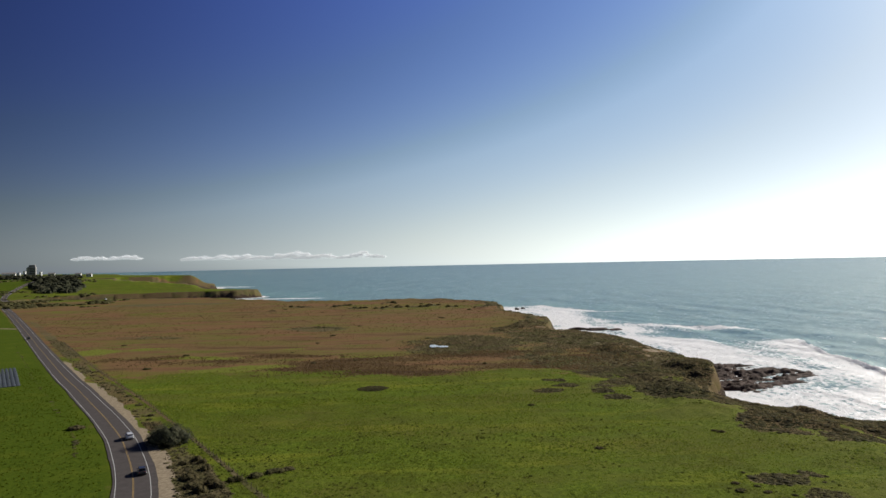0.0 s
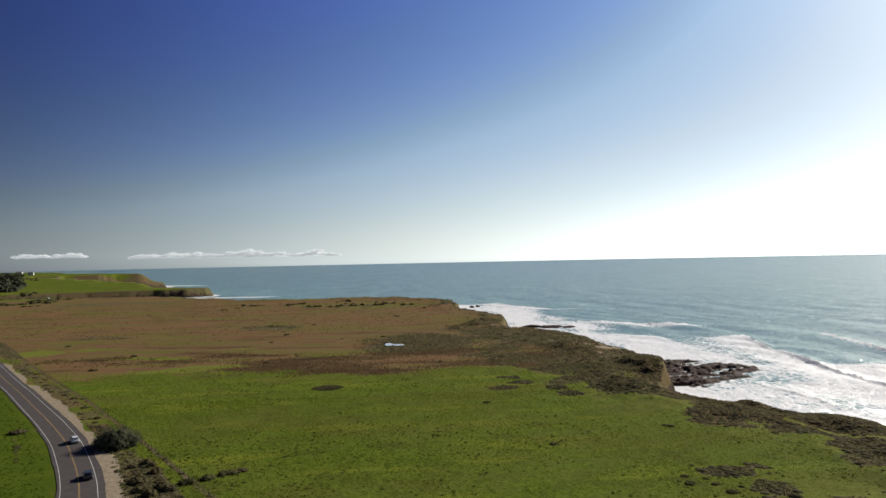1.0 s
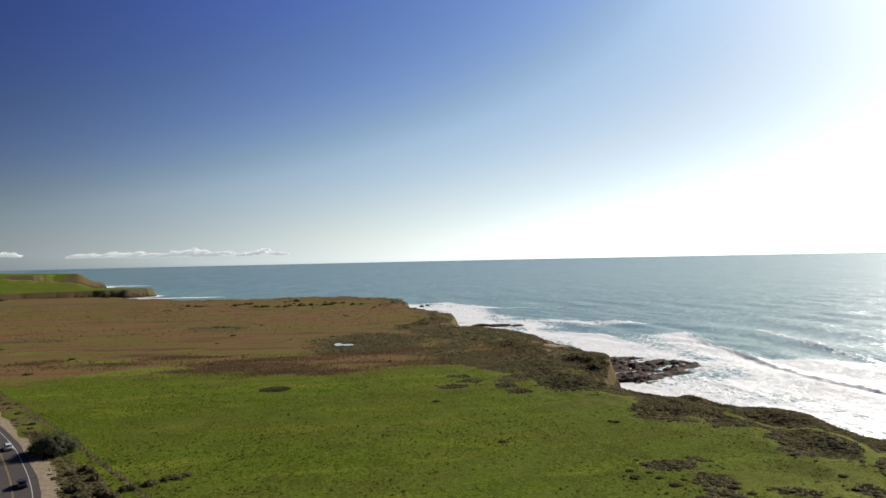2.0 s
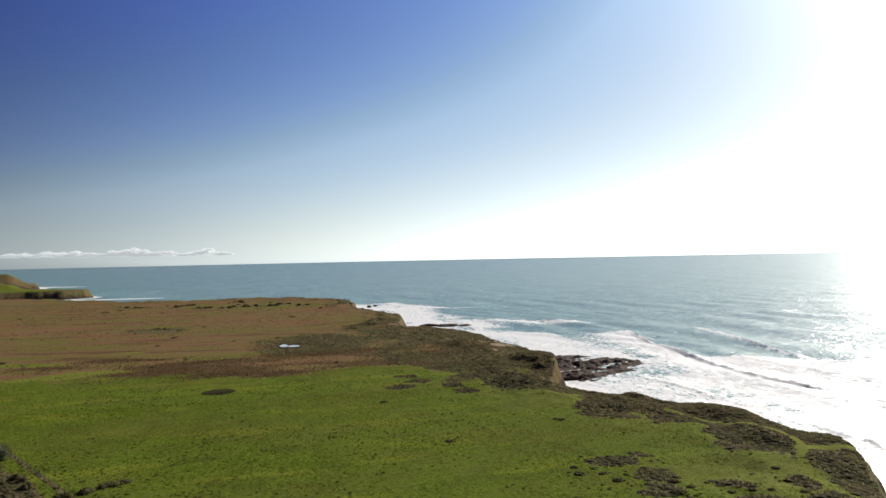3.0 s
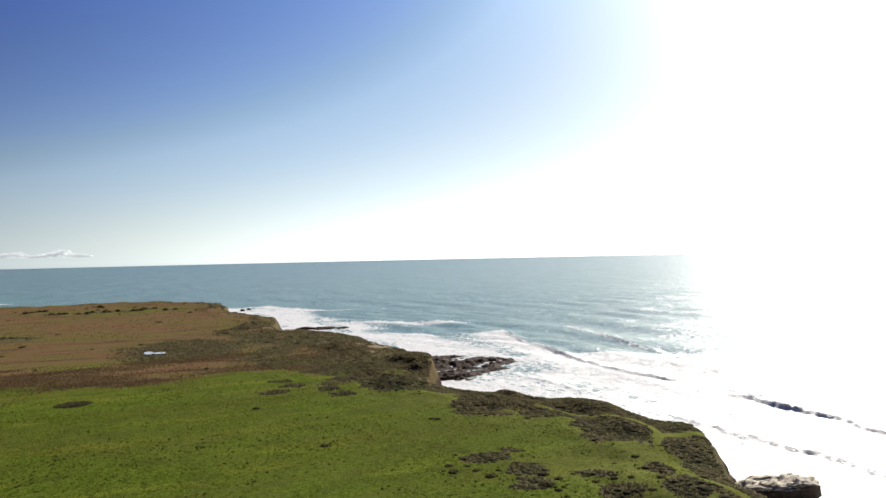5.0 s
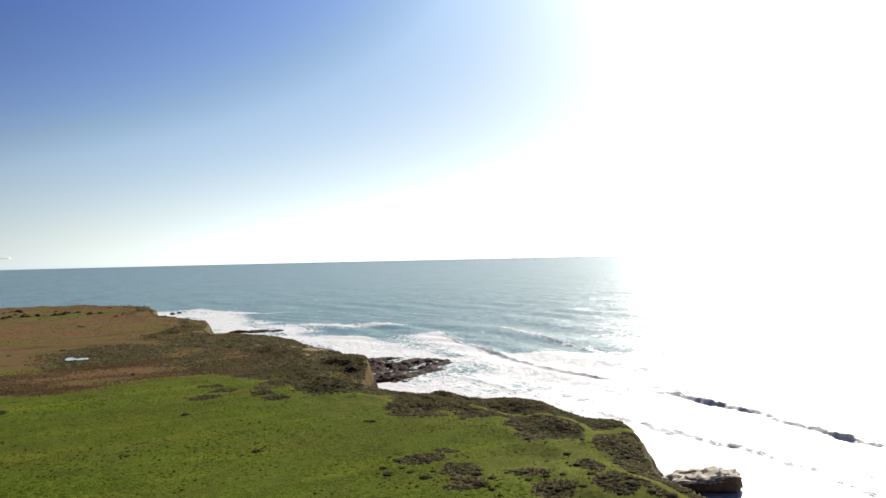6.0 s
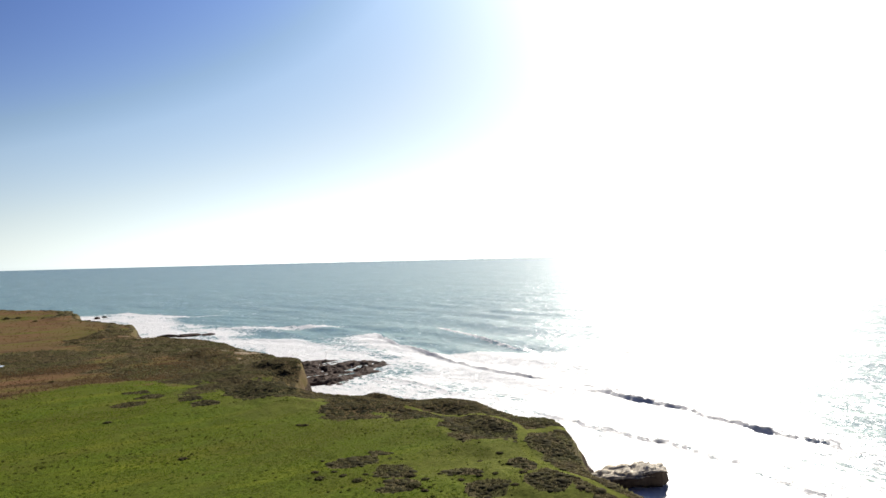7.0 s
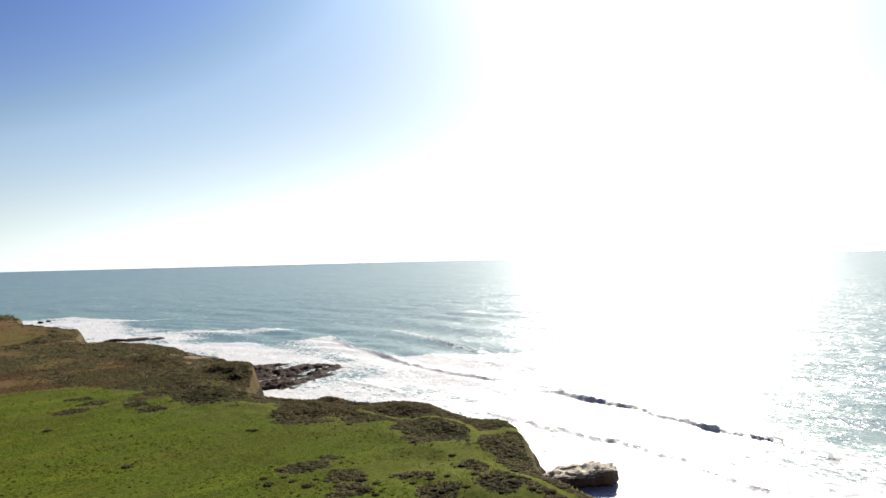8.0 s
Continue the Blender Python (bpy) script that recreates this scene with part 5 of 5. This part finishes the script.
# ---------------------------------------------------------------- covered crop rows beside the road
def crop_cover():
    holder = new("crop_cover")
    mat = simple("grey_blue_plastic_sheet", (0.04, 0.048, 0.054), (0.075, 0.085, 0.095), 0.4, 0.6, 0.3)
    holder.matrix_basis = pose(-187.5, 307, float(plateau(np.array([-187.5]), np.array([307.0]))[0]), 0, 0, 33)
    for i in range(20):
        bm = bmesh.new()
        long, w = 62, 1.5
        rings = []
        for k in range(17):
            y = -long / 2 + long * k / 16
            h = 0.20 + 0.07 * noise.noise(Vector((i * 3.1, k * 0.7, 0)))
            rings.append([(w / 2 * math.cos(a), y, max(-0.2, h * math.sin(a))) for a in (math.pi * q / 6 for q in range(7))])
        loft(bm, rings)
        bm.transform(Matrix.Translation(((i - 19.5) * 1.55, 0, 0)))
        part("row_cover", bm, mat, holder)
    return tagged(holder, "grey plastic-covered crop rows in the roadside field", "crop rows")


crop_cover()


# ---------------------------------------------------------------- far trees and buildings
def tree_proto(seed, tall=11.0):
    holder = new("tree")
    r = np.random.default_rng(seed)
    bm = bmesh.new()
    bmesh.ops.create_cone(bm, cap_ends=True, segments=8, radius1=0.4, radius2=0.14, depth=tall * 0.7, matrix=Matrix.Translation((0, 0, tall * 0.35 - 0.5)))
    for i in range(5):
        a, h = r.uniform(0, 6.28), r.uniform(0.3, 0.55) * tall
        bmesh.ops.create_cone(bm, cap_ends=True, segments=6, radius1=0.15, radius2=0.05, depth=tall * 0.3,
                              matrix=pose(math.cos(a) * tall * 0.09, math.sin(a) * tall * 0.09, h, 0, 45, math.degrees(a)))
    part("trunk", bm, M_BARK, holder)
    n = 26
    bm = bmesh.new()
    for i in range(n):
        a, d, h = r.uniform(0, 6.28), math.sqrt(r.uniform(0, 1)) * tall * 0.33, r.uniform(0.35, 0.95)
        c = Vector((d * math.cos(a) * (1.25 - h * 0.6), d * math.sin(a) * (1.25 - h * 0.6), h * tall))
        made = bmesh.ops.create_icosphere(bm, subdivisions=2, radius=tall * r.uniform(0.09, 0.15), matrix=Matrix.Translation(c))
        for v in made["verts"]:
            v.co += (v.co - c) * 0.5 * noise.noise(v.co * 0.9 + Vector((seed, i, 0)))
    for i in range(240):
        a, e, k = r.uniform(0, 6.28), r.uniform(-0.3, 1.5), r.uniform(0.9, 1.15)
        c = Vector((math.cos(a) * math.cos(e) * tall * 0.38 * k, math.sin(a) * math.cos(e) * tall * 0.38 * k, tall * (0.62 + 0.4 * math.sin(e) * k)))
        u, w = Vector(r.normal(size=3)).normalized(), Vector(r.normal(size=3)).normalized()
        s = r.uniform(0.25, 0.6)
        bm.faces.new([bm.verts.new(c + u * s), bm.verts.new(c + w * s), bm.verts.new(c - (u + w) * s * 0.6)])
    part("crown", bm, M_TREE, holder)
    return tagged(holder, "dark green windblown tree on the far hillside", "tree", "trees of the far hillside")


PROTOS = [tree_proto(3, 9.0), tree_proto(5, 7.5), tree_proto(8, 10.5)]


def polar_at(az_left, r):
    a = radians(az_left)
    return -math.sin(a) * r, math.cos(a) * r


placed = 0
for i in range(110):
    u = rng.uniform(0, 1)
    az, r = (27.4 + 3.0 * u, rng.uniform(1480, 2050)) if i % 3 else (30.2 + 4.5 * u, rng.uniform(1950, 2150))
    if i < 8:
        az, r = 24.6 + 0.14 * i, rng.uniform(1700, 1760)
    x, y = polar_at(az, r)
    z = float(ground_z(x, y)[0])
    m = pose(float(x), float(y), z - 0.3, 0, 0, float(rng.uniform(0, 360))) @ Matrix.Diagonal((float(rng.uniform(0.9, 1.5)),) * 2 + (float(rng.uniform(0.75, 1.2)), 1))
    if placed < 3:
        PROTOS[placed].matrix_basis = m
    else:
        copy_thing(PROTOS[i % 3], m)
    placed += 1


def far_woods():
    az = np.radians(np.r_[rng.uniform(27.3, 30.6, 700), rng.uniform(30.2, 36, 700)])
    r = np.r_[rng.uniform(1400, 2050, 700), rng.uniform(1950, 2400, 700)]
    p = np.column_stack([-np.sin(az) * r, np.cos(az) * r])
    edge = np.minimum(np.degrees(az) - 27.3, np.maximum(30.6 - np.degrees(az), (r - 1900) / 150))
    keep = fbm(p[:, 0], p[:, 1], 110, 4, 401) + 0.8 * np.minimum(edge, 1.0) > 0.25
    p = p[keep]
    rad = rng.uniform(4, 8.5, len(p))
    return stuff("far_woods", *domes(p, ground_z(p[:, 0], p[:, 1]), rad, rad * rng.uniform(0.6, 1.2, len(p)), 8), M_TREE, "dark wooded hillside in the distance", "woods")


far_woods()


def valley_brush():
    p = np.vstack([scatter(2600, -760, -300, 850, 1120), scatter(1800, -1000, -480, 1130, 1500)])
    sd = land_distance(p[:, 0], p[:, 1])
    az = np.degrees(np.arctan2(-p[:, 0], p[:, 1]))
    keep = (sd > 4) & (fbm(p[:, 0], p[:, 1], 60, 3, 411) > 0.02) & ((az > 24.2) & (np.hypot(p[:, 0], p[:, 1]) > 960) | (az > 28.0)) & ((az > 26.5) | (p[:, 1] < 1100))
    p = p[keep]
    rad = rng.uniform(2.2, 5.5, len(p))
    return stuff("valley_brush", *domes(p, ground_z(p[:, 0], p[:, 1]), rad, rad * rng.uniform(0.25, 0.55, len(p)), 7), M_SHRUB, "dark brush around the stream valley", "brush")


valley_brush()

M_CONCRETE = simple("grey_concrete", (0.17, 0.165, 0.16), (0.27, 0.26, 0.25), 0.15, 0.85)
M_PALE = simple("pale_painted_metal", (0.55, 0.55, 0.53), (0.72, 0.72, 0.70), 0.2, 0.6)
M_DARK = simple("dark_opening", (0.02, 0.02, 0.022), (0.04, 0.04, 0.04), 1.0, 0.5)
M_ROOF = simple("grey_roof", (0.16, 0.15, 0.14), (0.28, 0.26, 0.25), 0.4, 0.8)


def plant_tower():
    holder = new("plant_tower")
    x, y = polar_at(30.5, 3000)
    z = float(ground_z(x, y)[0])
    holder.matrix_basis = pose(x, y, z, 0, 0, 22)
    base = 46 - 3000 * math.tan(radians(0.62)) - z
    top = 46 + 3000 * math.tan(radians(0.40)) - z
    part("shaft", box(bmesh.new(), (26, 24, top - 6), (0, 0, (top - 6) / 2), 0.6), M_CONCRETE, holder)
    part("cap", box(bmesh.new(), (20, 19, 6.2), (1, 0, top - 3), 0.5), M_CONCRETE, holder)
    for k in range(7):
        part("gallery", box(bmesh.new(), (27.4, 25.4, 0.9), (0, 0, top - 9 - 6.2 * k), 0.1), M_PALE, holder)
        part("opening", box(bmesh.new(), (16, 0.6, 3.4), (2, -12.1, top - 12 - 6.2 * k)), M_DARK, holder)
    part("stair_tower", box(bmesh.new(), (6, 8, top - 10), (-15.6, 3, (top - 10) / 2), 0.3), M_PALE, holder)
    return tagged(holder, "tall grey concrete plant tower with galleries", "tower")


plant_tower()


def silo(az, r, radius, high):
    holder = new("silo")
    x, y = polar_at(az, r)
    z = float(ground_z(x, y)[0])
    holder.matrix_basis = pose(x, y, z)
    bm = bmesh.new()
    bmesh.ops.create_cone(bm, cap_ends=True, segments=28, radius1=radius, radius2=radius, depth=high, matrix=Matrix.Translation((0, 0, high / 2)))
    part("shell", bm, M_PALE, holder)
    bm = bmesh.new()
    bmesh.ops.create_cone(bm, cap_ends=True, segments=28, radius1=radius * 1.03, radius2=radius * 0.2, depth=radius * 0.35, matrix=Matrix.Translation((0, 0, high + radius * 0.17)))
    part("roof", bm, M_ROOF, holder)
    return tagged(holder, "white round storage silo beside the tower", "silo", "silos of the plant")


def hall(az, r, long, deep, high, turn):
    holder = new("plant_building")
    x, y = polar_at(az, r)
    z = float(ground_z(x, y)[0])
    holder.matrix_basis = pose(x, y, z, 0, 0, turn)
    part("wall", box(bmesh.new(), (long, deep, high), (0, 0, high / 2), 0.1), M_PALE, holder)
    rings = [[(sx, -deep / 2 - 0.6, high + 0.02), (sx, deep / 2 + 0.6, high + 0.02), (sx, 0, high + deep * 0.22)] for sx in (-long / 2 - 0.6, long / 2 + 0.6)]
    part("roof", loft(bmesh.new(), rings), M_ROOF, holder)
    for k in range(int(long / 7)):
        part("window", box(bmesh.new(), (3, 0.3, 1.8), (-long / 2 + 4 + 7 * k, -deep / 2 - 0.1, high * 0.55)), M_DARK, holder)
    return tagged(holder, "pale industrial hall with grey pitched roof", "building", "halls of the plant")


for az, r, rad, h in ((30.95, 2900, 5, 19), (29.98, 2900, 5, 16), (31.3, 2920, 6, 14)):
    silo(az, r, rad, h)
for az, r, l, d, h, turn in ((31.9, 2800, 40, 20, 12, 25), (32.9, 2750, 36, 20, 10, 30), (27.6, 2300, 16, 12, 9, 10), (26.9, 2250, 14, 10, 8, 15), (29.3, 2700, 20, 14, 10, 20)):
    hall(az, r, l, d, h, turn)


# ---------------------------------------------------------------- clouds low over the horizon
def cloud(az0, az1, r, low, high, seed, puffs, stretch=2.2):
    """A bank of thin overlapping puffs, thick where many lie over one another."""
    q = np.random.default_rng(seed)
    bm = bmesh.new()
    bmesh.ops.create_icosphere(bm, subdivisions=2, radius=1.0)
    ball = np.array([v.co for v in bm.verts])
    tri = np.array([[v.index for v in f.verts] for f in bm.faces])
    bm.free()
    u = q.uniform(0, 1, puffs)
    az = np.radians(az0 + (az1 - az0) * u)
    rr = r + q.uniform(-30, 30, puffs)
    crest = low + (high - low) * (0.46 + 0.34 * fbm(u * 9, u * 0 + seed, 1, 1, seed) + 0.22 * fbm(u * 30, u * 0 + seed, 1, 1, seed + 5)) * (1 - np.abs(2 * u - 1) ** 3)
    rad = q.uniform(3, 8, puffs)
    z = low + q.uniform(0, 1, puffs) * np.maximum(3, crest - low)
    at = np.column_stack([-np.sin(az) * rr, np.cos(az) * rr, z])
    size = rad[:, None] * np.column_stack([np.full(puffs, stretch), np.full(puffs, stretch), np.ones(puffs)])
    v = at[:, None] + ball[None] * size[:, None] * (1 + 0.3 * q.uniform(-1, 1, (puffs, len(ball), 1)))
    f = tri[None] + len(ball) * np.arange(puffs)[:, None, None]
    me = mesh_from("cloud_bank", v.reshape(-1, 3), f.reshape(-1, 3))
    me.materials.append(M_CLOUD)
    return tagged(new("cloud_bank", me), "soft white cumulus bank low over the sea horizon", "cloud", kind="structure")


for az0, az1, low, high, seed, count in ((20.5, 15.5, 92, 128, 2, 260), (16.5, 10.2, 90, 150, 3, 460), (12.0, 4.8, 88, 146, 4, 480), (28, 25.8, 104, 136, 6, 110), (25.6, 23.4, 104, 142, 7, 130)):
    cloud(az0, az1, 4650, low, high, seed, count)
van()

track = strip("dirt_track", spline([(-338, 553), (-372, 566), (-430, 584), (-520, 600)], 4), -1.8, 1.8, 0.06, M_DIRT, wobble=0.5, seed=9)
tagged(track, "pale dirt track joining the road across the field", "track", kind="structure")
